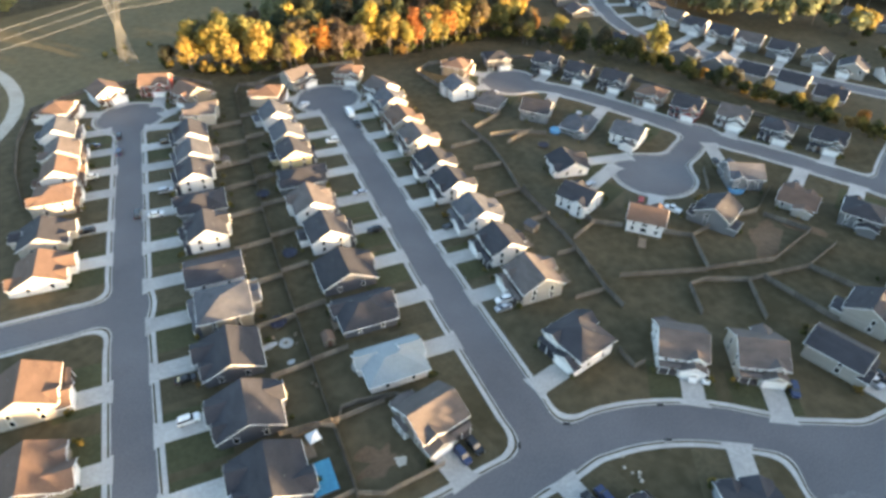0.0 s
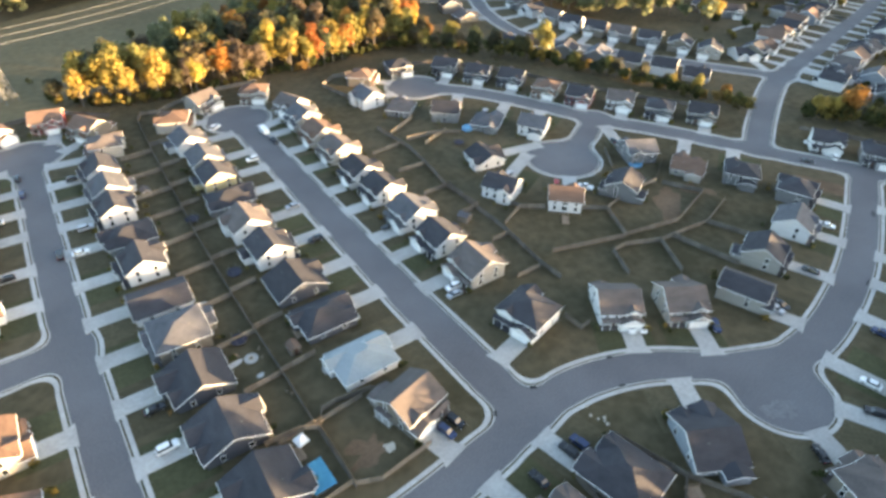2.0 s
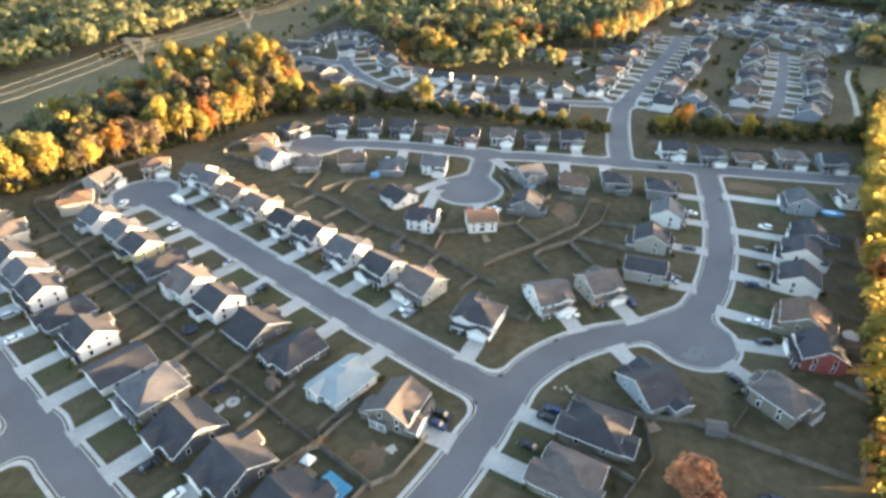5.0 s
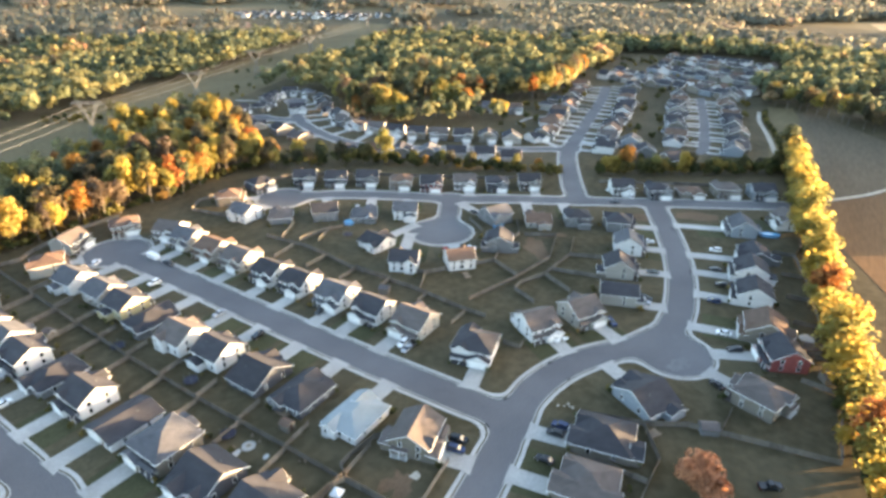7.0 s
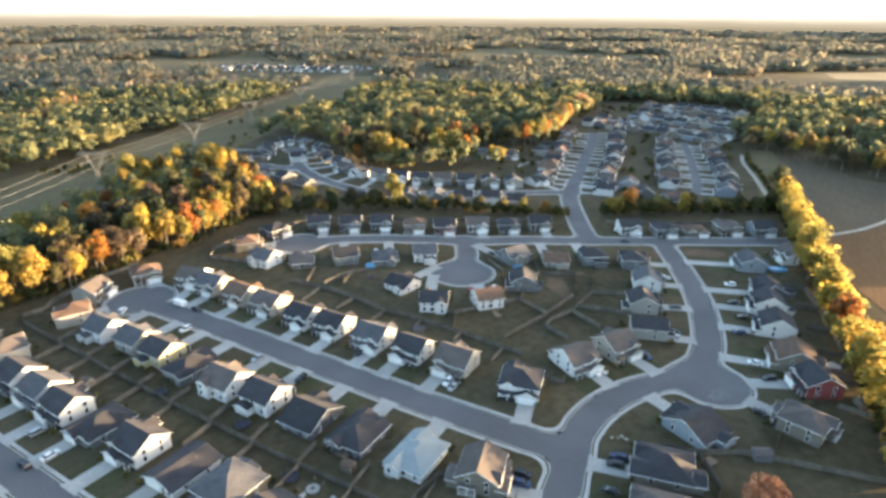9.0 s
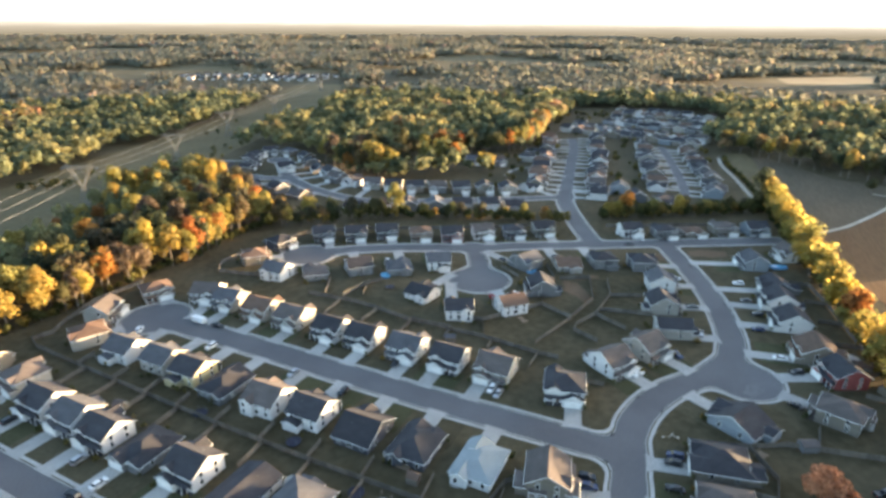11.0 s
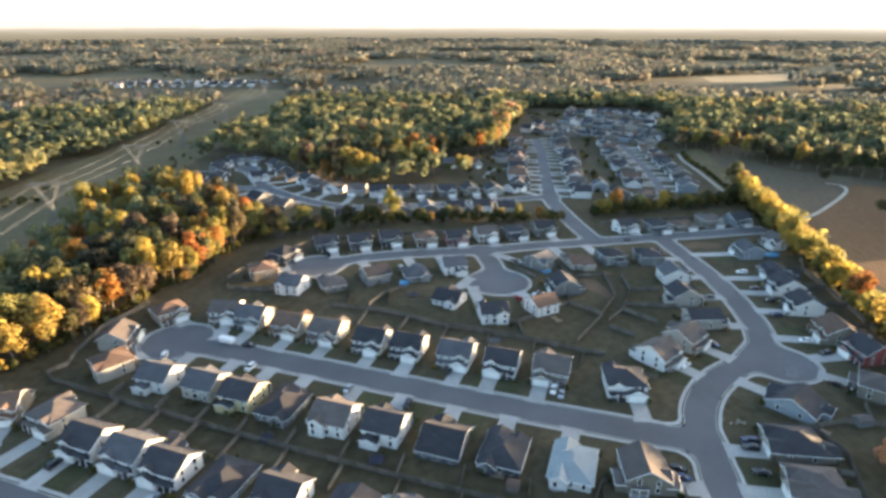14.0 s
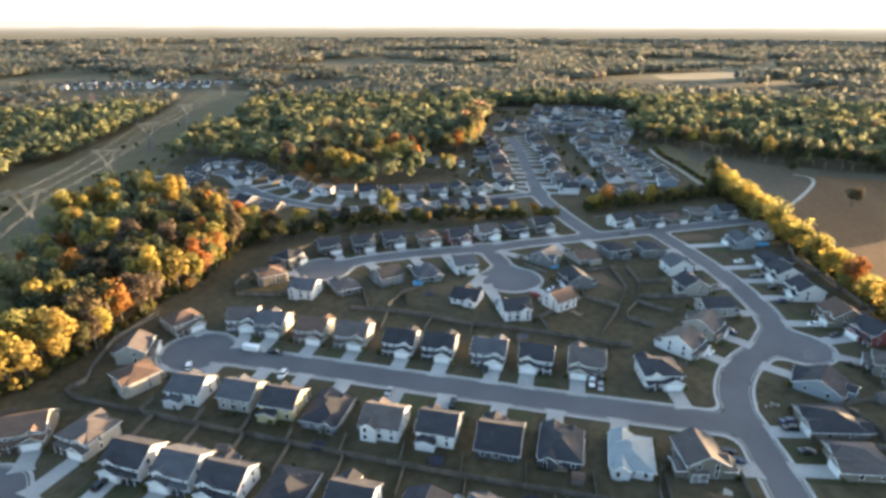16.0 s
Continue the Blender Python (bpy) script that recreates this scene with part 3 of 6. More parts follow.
def house(x, y, face, w=12.0, d=11.5, st=2, roof="side", wall="white", tile="charcoal", gar=-1, gp=2.4, dormer=1, far=False, drive=True, group="neighbourhood houses", pitch=0.5, lead=26):
    """A detached house; face is the bearing of its garage front, gar the side on which the garage lies."""
    front = Vector((math.cos(radians(face)), math.sin(radians(face))))
    PLACED.append((x, y))
    if not far:
        w, d = w * 0.91, d * 0.93
    single = far or x > 125 or y > 190
    home = new("house")
    home.matrix_basis = pose(x, y, 0, 0, 0, face + 90)
    storeys = "two-storey" if st == 2 else "single-storey"
    tagged(home, f"{storeys} {WORD[wall]} house with a {SHAPE[roof]} {TILE[tile]} shingle roof", "house", group)
    h, over = (4.5 if st == 2 else 2.7), 0.6
    walls, tiles, over_garage, cross, rear = Shape(), Shape(), Shape(), Shape(), Shape()
    x0, x1, y0, y1 = -w / 2, w / 2, -d / 2, d / 2
    pitch = pitch * (1.12 if st == 2 and roof == "side" else 1.0)
    rise = pitch * (min(w, d) if roof == "hip" else d if roof == "side" else w) / 2
    prism(walls, x0, x1, y0, y1, 0, h, rise, {"side": "x", "front": "y", "hip": ""}[roof])
    lines = hip(tiles, x0, x1, y0, y1, h, rise, over) if roof == "hip" else gable(tiles, x0, x1, y0, y1, h, rise, over, "x" if roof == "side" else "y")
    gw = min(6.2, w * 0.55)
    gx = gar * (w / 2 - gw / 2 - 0.02)
    gz = 2.6 if st == 2 else h - 0.02
    if gp > 0.3:
        prism(walls, gx - gw / 2, gx + gw / 2, y0 - gp, y0 - 0.01, 0, gz, gw * 0.26, "y")
        lines += gable(over_garage, gx - gw / 2, gx + gw / 2, y0 - gp, y0 + (0.25 if st == 2 else d * 0.3), gz, gw * 0.26, 0.35, "y", 0.18)
    if dormer and roof != "front":
        dw = w * 0.38
        dx = -gar * (w / 2 - dw / 2 - 0.6) if st == 1 or dormer == 2 else gar * (w / 2 - dw / 2 - 0.5)
        prism(walls, dx - dw / 2, dx + dw / 2, y0 - 0.5, y0 + 0.5, 0 if st == 1 else 2.6, h, dw * 0.3, "y")
        lines += gable(cross, dx - dw / 2, dx + dw / 2, y0 - 0.5, y0 + d * 0.28, h, dw * 0.3, 0.35, "y", 0.18)
    back = lambda px: y1
    kind_ = (int(abs(x) * 3) + int(abs(y) * 5)) % 6
    if not far and roof != "front" and kind_ < 5:
        side_ = 1 if int(x + y) % 2 else -1
        bw, bd, bh = (w * 0.42, 1.3, h) if kind_ < 3 else (w * 0.5, 2.6, 2.5)
        bx = side_ * (w / 2 - bw / 2 - 0.4)
        prism(walls, bx - bw / 2, bx + bw / 2, y1 - 0.3, y1 + bd, 0, bh, bw * (0.3 if kind_ < 3 else 0.16), "y")
        lines += gable(rear, bx - bw / 2, bx + bw / 2, y1 - (d * 0.27 if kind_ < 3 else 0.1), y1 + bd, bh, bw * (0.3 if kind_ < 3 else 0.16), 0.35, "y", 0.18)
        back = lambda px: y1 + bd if abs(px - bx) < bw / 2 - 0.4 and (kind_ < 3) else y1
    part_of("wall", walls.mesh("house_wall", WALLS[wall]), home)
    top = part_of("roof", tiles.mesh("house_roof", ROOFS[tile]), home)
    for nm, sh in (("garage_roof", over_garage), ("front_gable_roof", cross), ("rear_gable_roof", rear)):
        if sh.v:
            part_of(nm, sh.mesh("house_" + nm, ROOFS[tile]), home)
    fs = Shape()
    for a, b_ in lines:
        fs.beam(a, b_, 0.12 if far else 0.08, n=4)
    part_of("fascia", fs.mesh("fascia", M["trim"]), home, None, "white fascia boards and gutters")
    if not far:
        vx, vy = w * 0.18, d * 0.2
        rz = h + rise * (1 - abs(vy) / (d / 2)) if roof != "front" else h + rise * (1 - abs(vx) / (w / 2))
        part_of("vent_pipe", VENT, top, Matrix.Translation((vx, vy, min(rz, h + rise * 0.9) - 0.1)))
    part_of("garage_door", GARAGE, home, Matrix.Translation((gx, y0 - (gp if gp > 0.3 else 0) - 0.004, 0.05)))
    ex = -gar * (w * 0.16)
    if not far:
        part_of("front_door", DOOR, home, Matrix.Translation((ex, y0 - 0.01, 0.15)))
    if not far and st == 2:
        pr = Shape()
        px0, px1 = sorted((gx - gar * gw / 2, -gar * w / 2))
        gable(pr, px0, px1, y0 - 1.8, y0 - 0.02, 2.6, 0.45, 0.1, "x", 0.12)
        pr.box(px0, px1, y0 - 1.8, y0 - 0.02, 0.0, 0.15)
        part_of("porch", pr.mesh("porch", ROOFS[tile]), home)
        for q in (px0 + 0.2, (px0 + px1) / 2, px1 - 0.2):
            part_of("porch_post", POST, home, Matrix.Translation((q, y0 - 1.65, 0.1)))

    def win(px, py, pz, turn, kind=WIN):
        m_ = Matrix.Translation((px, py, pz)) @ Matrix.Rotation(radians(turn), 4, "Z")
        if single:
            part_of("window", kind[2], home, m_)
        else:
            part_of("pane", kind[1], part_of("window", kind[0], home, m_))

    for fl in range(st):
        z = 1.5 + 2.2 * fl
        if fl == 0 and not far:
            win(-gar * (w * 0.36), y0 - 0.003, z, 0, WIDE)
        elif fl == 1 or st == 1:
            for q in (-0.36, -0.12, 0.36) if not far else (-0.3, 0.3):
                off = -0.505 if dormer and roof != "front" and gar * q > 0 else -0.003
                win(q * w, y0 + off, z, 0)
        if far:
            continue
        for q in (-0.33, 0.02, 0.33):
            win(q * w, back(q * w) + 0.003, z, 180, WIDE if q == 0.02 else WIN)
        for q in ((-0.24, 0.22) if x < 125 and y < 190 else (-0.15,)):
            win(x1 + 0.003, q * d, z, 90)
            win(x0 - 0.003, q * d, z, -90)
    if drive:
        c = home.matrix_basis @ Vector((gx, y0 - max(gp, 0), 0))
        n = first_road(c.xy, front, lead)
        if n:
            driveway(c.xy, front, 4.4 if far else 5.0, n)
    return home


random.seed(7)
# row along the long street, gardens to the east
house(-3.6, 84.5, 177, 12.5, 14, 1, "side", "navy", "charcoal", -1, 1.5)
house(-2.5, 67.5, 177, 12.5, 14, 1, "side", "navy", "charcoal", -1, 1.2)
house(-4.0, 101.8, 177, 13, 13.5, 1, "side", "navy", "charcoal", -1, 2.0, 1)
house(-3.0, 117.8, 177, 13, 13, 2, "hip", "tan", "slate", -1, 2.0, 0, pitch=0.42)
house(-3.2, 134, 177, 12, 15, 1, "front", "white", "charcoal", -1, 0.0, 0, pitch=0.36)
house(-2.4, 151, 177, 11.5, 11, 2, "side", "white", "charcoal", -1, 2.2)
house(-1.8, 168, 177, 12, 14, 1, "hip", "grey", "charcoal", -1, 1.5)
house(-1.8, 183.8, 177, 12, 10.5, 2, "side", "white", "charcoal", -1, 2.0)
house(-0.4, 197.3, 177, 11.5, 11, 2, "side", "white", "slate", -1, 2.0)
house(0.4, 212, 177, 12, 11, 2, "side", "white", "charcoal", -1, 2.0)
house(6.0, 230.5, 172, 12, 11, 2, "hip", "cream", "grey", 1, 2.0)
house(4.5, 249, 208, 12, 11, 2, "side", "tan", "brown", 1, 2.0)
# west side of the long street
house(-45.0, 151, -3, 12.5, 13, 1, "side", "white", "brown", 1, 2.2)
house(-45.0, 168, -3, 12, 13, 1, "side", "cream", "charcoal", 1, 2.2)
house(-42.6, 187, -3, 12, 11, 2, "hip", "cream", "brown", 1, 2.0)
house(-41.4, 201.5, -3, 11.5, 11, 2, "side", "white", "brown", 1, 2.0)
house(-41, 215.5, -3, 11.5, 11, 2, "side", "cream", "grey", 1, 2.0)
house(-42.5, 232, -4, 12, 11, 2, "side", "white", "slate", 1, 2.0)
house(-43.5, 252, -20, 12, 11, 2, "hip", "white", "brown", 1, 2.0)
house(-26.7, 263, -70, 12, 11, 2, "front", "white", "brown", 1, 2.0)
house(-7.5, 265, -105, 12, 11, 2, "side", "brick", "brown", 1, 2.0)
house(-45.2, 107, -3, 12, 13, 2, "side", "cream", "brown", -1, 2.2)
house(-44.3, 86.6, -3, 12, 13, 1, "side", "tan", "brown", -1, 2.2)
# west side of the second street
house(31.0, 67.5, -78, 12, 11, 2, "side", "tan", "grey", -1, 2.4, 1)
house(29.0, 84.8, -2, 11.5, 14.5, 1, "hip", "white", "blue", 1, 1.0, 0, pitch=0.38)
house(28.6, 103, -2, 12, 14, 1, "hip", "navy", "charcoal", 1, 1.5, 1)
house(28.8, 119.5, -2, 12.5, 15, 1, "side", "navy", "charcoal", 1, 1.0, 0)
house(29.0, 136.8, -2, 11.5, 11.5, 2, "side", "white", "charcoal", 1, 2.0)
house(28.6, 152.5, -2, 12, 12, 2, "side", "white", "grey", 1, 2.0)
house(30.0, 170.6, -2, 12, 14, 1, "hip", "grey", "charcoal", 1, 2.0)
house(31.0, 184.8, -2, 11.5, 11, 2, "side", "yellow", "charcoal", 1, 2.0)
house(32.0, 199, -2, 11.5, 11, 2, "side", "cream", "slate", 1, 2.0)
house(31.6, 216, 0, 11.5, 11, 2, "side", "white", "slate", 1, 2.0)
house(33.2, 237, -25, 12, 11, 2, "hip", "cream", "brown", 1, 2.0)
house(48.5, 249, -70, 12, 10.5, 2, "side", "cream", "grey", 1, 2.0)
house(70.5, 245.5, -120, 12, 10.5, 2, "hip", "cream", "brown", 1, 2.0)
# east side of the second street
house(78.0, 224, 195, 11.5, 11, 2, "side", "white", "grey", 1, 2.0)
house(77.0, 211, 180, 11.5, 11, 2, "side", "cream", "slate", 1, 2.0)
house(75.5, 194, 178, 12, 11.5, 2, "side", "cream", "brown", 1, 2.0)
house(75.0, 178.2, 178, 12, 11.5, 2, "side", "cream", "grey", 1, 2.0)
house(73.5, 160, 178, 11.5, 11, 2, "side", "white", "charcoal", 1, 2.4)
house(73.5, 145.8, 178, 11.5, 11, 2, "side", "white", "charcoal", 1, 2.4)
house(73.2, 128.2, 178, 12, 11.5, 2, "side", "white", "slate", 1, 2.4)
house(72.8, 112, 178, 11.5, 11, 2, "side", "white", "charcoal", -1, 2.4)
house(73.3, 95.5, 178, 12, 12.5, 2, "side", "cream", "grey", -1, 2.4)
house(71.8, 72.6, 192, 13, 12, 2, "hip", "white", "charcoal", 1, 2.0, 2)
# the curved street
house(93.0, 61.5, -125, 11.5, 12, 2, "side", "white", "grey", 1, 2.2)
house(107.8, 52, -122, 11.5, 12, 2, "side", "cream", "grey", 1, 2.2)
house(126.25, 44.25, -72, 10, 13, 2, "front", "cream", "charcoal", -1, 2.0)
house(146.1, 50.0, -70, 11.5, 11.5, 2, "side", "cream", "charcoal", 1, 2.0)
house(168.4, 52.5, -72, 12, 11.5, 2, "side", "white", "slate", 1, 2.0)
house(189, 62.3, -72, 12.5, 11, 2, "hip", "grey", "charcoal", 1, 2.0)
house(212, 14, 110, 12.5, 11, 2, "side", "blue", "slate", -1, 2.0)
house(231, -3, 120, 12, 11, 2, "side", "white", "grey", 1, 2.0, drive=False)
house(187.5, 6, 108, 13, 12, 1, "side", "grey", "charcoal", 1, 2.0)
house(169.2, 6, 103, 12, 12, 2, "side", "white", "charcoal", 1, 2.0)
house(150.8, 3, 100, 12, 12, 2, "side", "white", "charcoal", 1, 2.0)
house(128.4, -2.6, 100, 12.5, 13, 2, "side", "tan", "brown", 1, 2.0)
house(115.6, -8.6, 115, 11, 11.5, 2, "side", "brick", "charcoal", -1, 2.0)
house(91.2, -4.6, 70, 11.5, 12, 2, "hip", "tan", "grey", -1, 2.8, 1)
house(76.0, 22.5, 60, 12, 14.5, 1, "side", "blue", "charcoal", -1, 1.5)
house(55.6, 27.5, 100, 13.5, 14.5, 1, "hip", "tan", "charcoal", 1, 1.5)
house(39.0, 26.0, 98, 13, 13, 1, "hip", "tan", "grey", 1, 2.0)
# round the inner turning circle and the upper street
house(118.5, 234, -45, 12, 10.5, 2, "hip", "tan", "brown", 1, 2.0)
house(108.5, 212.5, 0, 11.5, 11, 2, "side", "white", "slate", 1, 2.0)
house(115.5, 197, 40, 11, 11, 1, "hip", "grey", "grey", 1, 2.0)
house(128.5, 182, 45, 12, 11, 2, "side", "grey", "charcoal", -1, 2.0)
house(137, 165.5, 35, 12, 11.5, 1, "hip", "grey", "slate", -1, 2.0)
house(149.6, 151, 30, 11.5, 11, 2, "side", "white", "slate", 1, 2.0)
house(117, 143.5, -10, 12, 11.5, 1, "side", "white", "charcoal", 1, 2.0)
house(107.5, 123, 25, 11.5, 10.5, 2, "side", "white", "charcoal", 1, 2.0)
house(120, 105.5, 45, 11.5, 10, 2, "side", "white", "brown", -1, 1.5)
house(142.5, 99, 115, 12, 11, 2, "side", "grey", "charcoal", 1, 2.0)
house(167, 112.6, 62, 12, 11, 2, "side", "grey", "slate", 1, 2.0)
house(173.6, 94.8, 30, 12, 10.5, 1, "side", "cream", "brown", 1, 1.5)
house(184, 80, 30, 12, 11, 2, "hip", "grey", "charcoal", 1, 2.0)
for hx, hy, fa, ro, wa, ti in ((139.5, 235, -105, "hip", "navy", "charcoal"), (159.5, 222.5, 215, "side", "navy", "charcoal"), (167, 207, 212, "side", "navy", "charcoal"),
                               (176.5, 193.5, 210, "side", "navy", "charcoal"), (181.5, 175.5, 208, "hip", "tan", "brown"), (187.5, 160.3, 208, "side", "brick", "charcoal"),
                               (198.5, 146.6, 210, "side", "white", "grey"), (206, 131.5, 210, "hip", "navy", "charcoal"), (217, 118, 210, "side", "tan", "charcoal")):
    house(hx, hy, fa, 12, 11, 2, ro, wa, ti, 1, 2.0)
house(235, 74, 210, 12, 10.5, 2, "side", "white", "charcoal", 1, 2.0)
house(240, 56.5, 208, 12.5, 11, 2, "hip", "grey", "charcoal", 1, 2.0)
house(249, 42.5, 208, 13, 11, 1, "hip", "tan", "brown", 1, 2.0)
house(259.5, 27, 208, 13, 11, 2, "hip", "tan", "grey", 1, 2.0)
house(266, 11, 208, 12, 11, 2, "side", "blue", "charcoal", 1, 2.0)

# houses of the far streets, in rows on both sides of their roads
def far_row(points, offset, step, start=0.0, flip=False, skip=()):
    ln = smooth_line(points, 4)
    run, want, k = 0.0, start, 0
    for a, b_ in zip(ln[:-1], ln[1:]):
        n = (b_ - a).length
        while run + n >= want:
            p = a + (b_ - a) * ((want - run) / n)
            d_ = (b_ - a).normalized()
            side = Vector((-d_.y, d_.x)) * (-1 if flip else 1)
            q = p + side * (offset + random.uniform(-2.0, 2.0))
            want += step + random.uniform(-0.8, 0.8)
            k += 1
            if k in skip or min((q.x - hx_) ** 2 + (q.y - hy_) ** 2 for hx_, hy_ in PLACED) < 148 or road_sdf(np.array([[q.x, q.y]]))[0] < 6.5:
                continue
            house(q.x, q.y, math.degrees(math.atan2(-side.y, -side.x)) + random.uniform(-3, 3), random.uniform(10.5, 12), random.uniform(10.5, 13), random.choice((2, 2, 1)), random.choice(("side", "side", "hip", "front")),
                  random.choice(("white", "white", "cream", "grey", "tan", "tan", "blue")), random.choice(("charcoal", "charcoal", "charcoal", "grey", "brown")), random.choice((-1, 1)), 1.8, 1, True, offset < 30, "far houses")
        run += n


NORTH = [(236, 101), (272, 116.5), (296, 123.5), (370, 137), (450, 151), (512, 165)]
SIDE = [(342, 50.5), (420, 63), (506, 80)]
far_row(NORTH, 22, 14.5, 82)
far_row(NORTH, 22, 14.5, 66, True)
far_row(SIDE, 20, 13.5, 2)
far_row(SIDE, 20, 13.5, 6, True)
for hx, hy, fa, st_, wa, ti in ((262, 251, 190, 2, "cream", "grey"), (263, 236, 200, 2, "white", "charcoal"), (267, 221, 205, 2, "tan", "charcoal"), (272, 207, 208, 2, "grey", "grey"),
                                (278, 192, 208, 2, "grey", "charcoal"), (285, 177, 208, 2, "tan", "charcoal"), (290, 162, 210, 2, "cream", "charcoal"), (303, 150, 240, 1, "white", "charcoal"),
                                (212, 236, 20, 1, "tan", "charcoal"), (219, 221, 26, 2, "cream", "brown"), (226, 206, 28, 2, "grey", "charcoal"), (234, 191, 28, 2, "grey", "slate"),
                                (241, 176, 28, 2, "cream", "charcoal"), (249, 161, 28, 2, "white", "charcoal"), (256, 147, 30, 1, "cream", "charcoal"),
                                (262, 268, 175, 2, "white", "charcoal"), (266, 284, 165, 2, "grey", "grey"), (279, 298, 150, 2, "white", "charcoal"), (287, 314, 140, 1, "cream", "charcoal"),
                                (299, 330, 135, 2, "grey", "charcoal"), (314, 346, 150, 2, "tan", "charcoal"), (220, 284, -10, 1, "tan", "grey"), (224, 304, -20, 2, "grey", "charcoal"), (323, 92, 100, 2, "blue", "slate"), (306, 79, 110, 2, "grey", "charcoal"), (309, 60, 60, 1, "white", "grey"), (338, 33, 100, 2, "blue", "slate"), (297, 62, 60, 2, "tan", "charcoal"), (226, 330, -30, 1, "cream", "charcoal")):
    house(hx, hy, fa, 11.5, 11.0, st_, random.choice(("side", "side", "front")), wa, ti, random.choice((-1, 1)), 1.8, 1, True, True, "far houses")
for street in CROSS:
    far_row(street, 17, 13.5, 3)
    far_row(street, 17, 13.5, 7, True)
far_row([(378, 174), (415, 178), (452, 182)], 1, 15, 0)
for hx, hy, fa, wa, ti in ((292, 386, -60, "cream", "charcoal"), (304, 390, -90, "white", "charcoal"), (324, 372, 180, "tan", "slate"), (320, 388, 220, "grey", "charcoal"),
                           (276, 372, -60, "grey", "charcoal"), (262, 366, -70, "tan", "charcoal"), (250, 372, -80, "grey", "charcoal"), (276, 338, 230, "white", "charcoal"), (362, 214, 200, "tan", "slate"), (366, 196, 220, "grey", "charcoal")):
    house(hx, hy, fa, 12, 10.5, 2, random.choice(("side", "hip")), wa, ti, 1, 1.8, 1, True, False, "far houses")
far_row([(870, 1060), (925, 910), (985, 760)], 20, 21, 0)
far_row([(870, 1060), (925, 910), (985, 760)], 20, 23, 6, True)
far_row([(800, 980), (850, 870), (900, 750)], 20, 24, 0)

# ---- trees and woods ----
def leaf_polys(rng, n, R, H, base, leaf, sides, lobes=8, ruffle=0.55, lump=(0.3, 0.5), loose=0.22):
    """Irregular leaf clumps scattered over the lobes of a crown: corner points, n x sides x 3, and the way each clump faces."""
    c = rng.normal(size=(lobes, 3))
    c /= np.linalg.norm(c, axis=1)[:, None]
    big = lobes < 6
    c *= (rng.uniform(0.1, 0.5, lobes) if big else rng.uniform(0.22, 0.68, lobes))[:, None]
    rad = rng.uniform(0.45, 0.65, lobes) if big else rng.uniform(*lump, lobes)
    k = rng.integers(0, lobes, n)
    d = rng.normal(size=(n, 3))
    d[:, 2] = np.abs(d[:, 2]) * np.where(rng.uniform(size=n) < 0.72, 1, -0.8)
    d /= np.linalg.norm(d, axis=1)[:, None]
    p = c[k] + d * (rad[k] * rng.uniform(0.82, 1.04, n))[:, None]
    p *= np.array([R, R, H / 2])
    p[:, 2] += base + H / 2
    nr = d + rng.normal(size=(n, 3)) * ruffle
    nr /= np.linalg.norm(nr, axis=1)[:, None]
    u = np.cross(nr, rng.normal(size=(n, 3)))
    u /= np.linalg.norm(u, axis=1)[:, None]
    v = np.cross(nr, u)
    out = d * 0.75 + p / np.array([R, R, H / 2]) * 0.5 - np.array([0, 0, (base + H / 2) / (H / 2) * 0.5]) + rng.normal(size=(n, 3)) * loose
    out /= np.linalg.norm(out, axis=1)[:, None]
    a = np.arange(sides) * math.tau / sides
    r = leaf * rng.uniform(0.6, 1.25, (n, sides))
    return p[:, None] + (u[:, None] * np.cos(a)[None, :, None] + v[:, None] * np.sin(a)[None, :, None]) * r[:, :, None], out


def poly_mesh(name, corners, facing, mat, tone=None):
    n, s, _ = corners.shape
    me = bpy.data.meshes.new(name)
    me.vertices.add(n * s)
    me.vertices.foreach_set("co", corners.astype(np.float32).ravel())
    me.loops.add(n * s)
    me.loops.foreach_set("vertex_index", np.arange(n * s, dtype=np.int32))
    me.polygons.add(n)
    me.polygons.foreach_set("loop_start", np.arange(0, n * s, s, dtype=np.int32))
    me.materials.append(mat)
    if tone is not None:
        me.attributes.new("tone", "FLOAT", "POINT").data.foreach_set("value", np.repeat(tone, s).astype(np.float32))
    me.update(calc_edges=True)
    me.attributes.new("custom_normal", "FLOAT_VECTOR", "POINT").data.foreach_set("vector", np.repeat(facing, s, axis=0).astype(np.float32).ravel())
    return me


def trunk_mesh(rng, h, base, R):
    s = Shape()
    lean = Vector((rng.uniform(-0.3, 0.3), rng.uniform(-0.3, 0.3), 0))
    a, b_, c = Vector((0, 0, 0)), lean * 0.5 + Vector((0, 0, base)), lean + Vector((0, 0, h * 0.72))
    s.beam(a, b_, 0.30, 0.22, 7)
    s.beam(b_, c, 0.22, 0.08, 6)
    for k in range(5):
        t = rng.uniform(0.0, 0.6)
        o = b_ + (c - b_) * t
        ang = k * 1.3 + rng.uniform(0, 0.8)
        s.beam(o, o + Vector((math.cos(ang) * R * 0.6, math.sin(ang) * R * 0.6, R * rng.uniform(0.4, 0.8))), 0.11, 0.04, 5)
    return s.mesh("trunk", M["bark"])


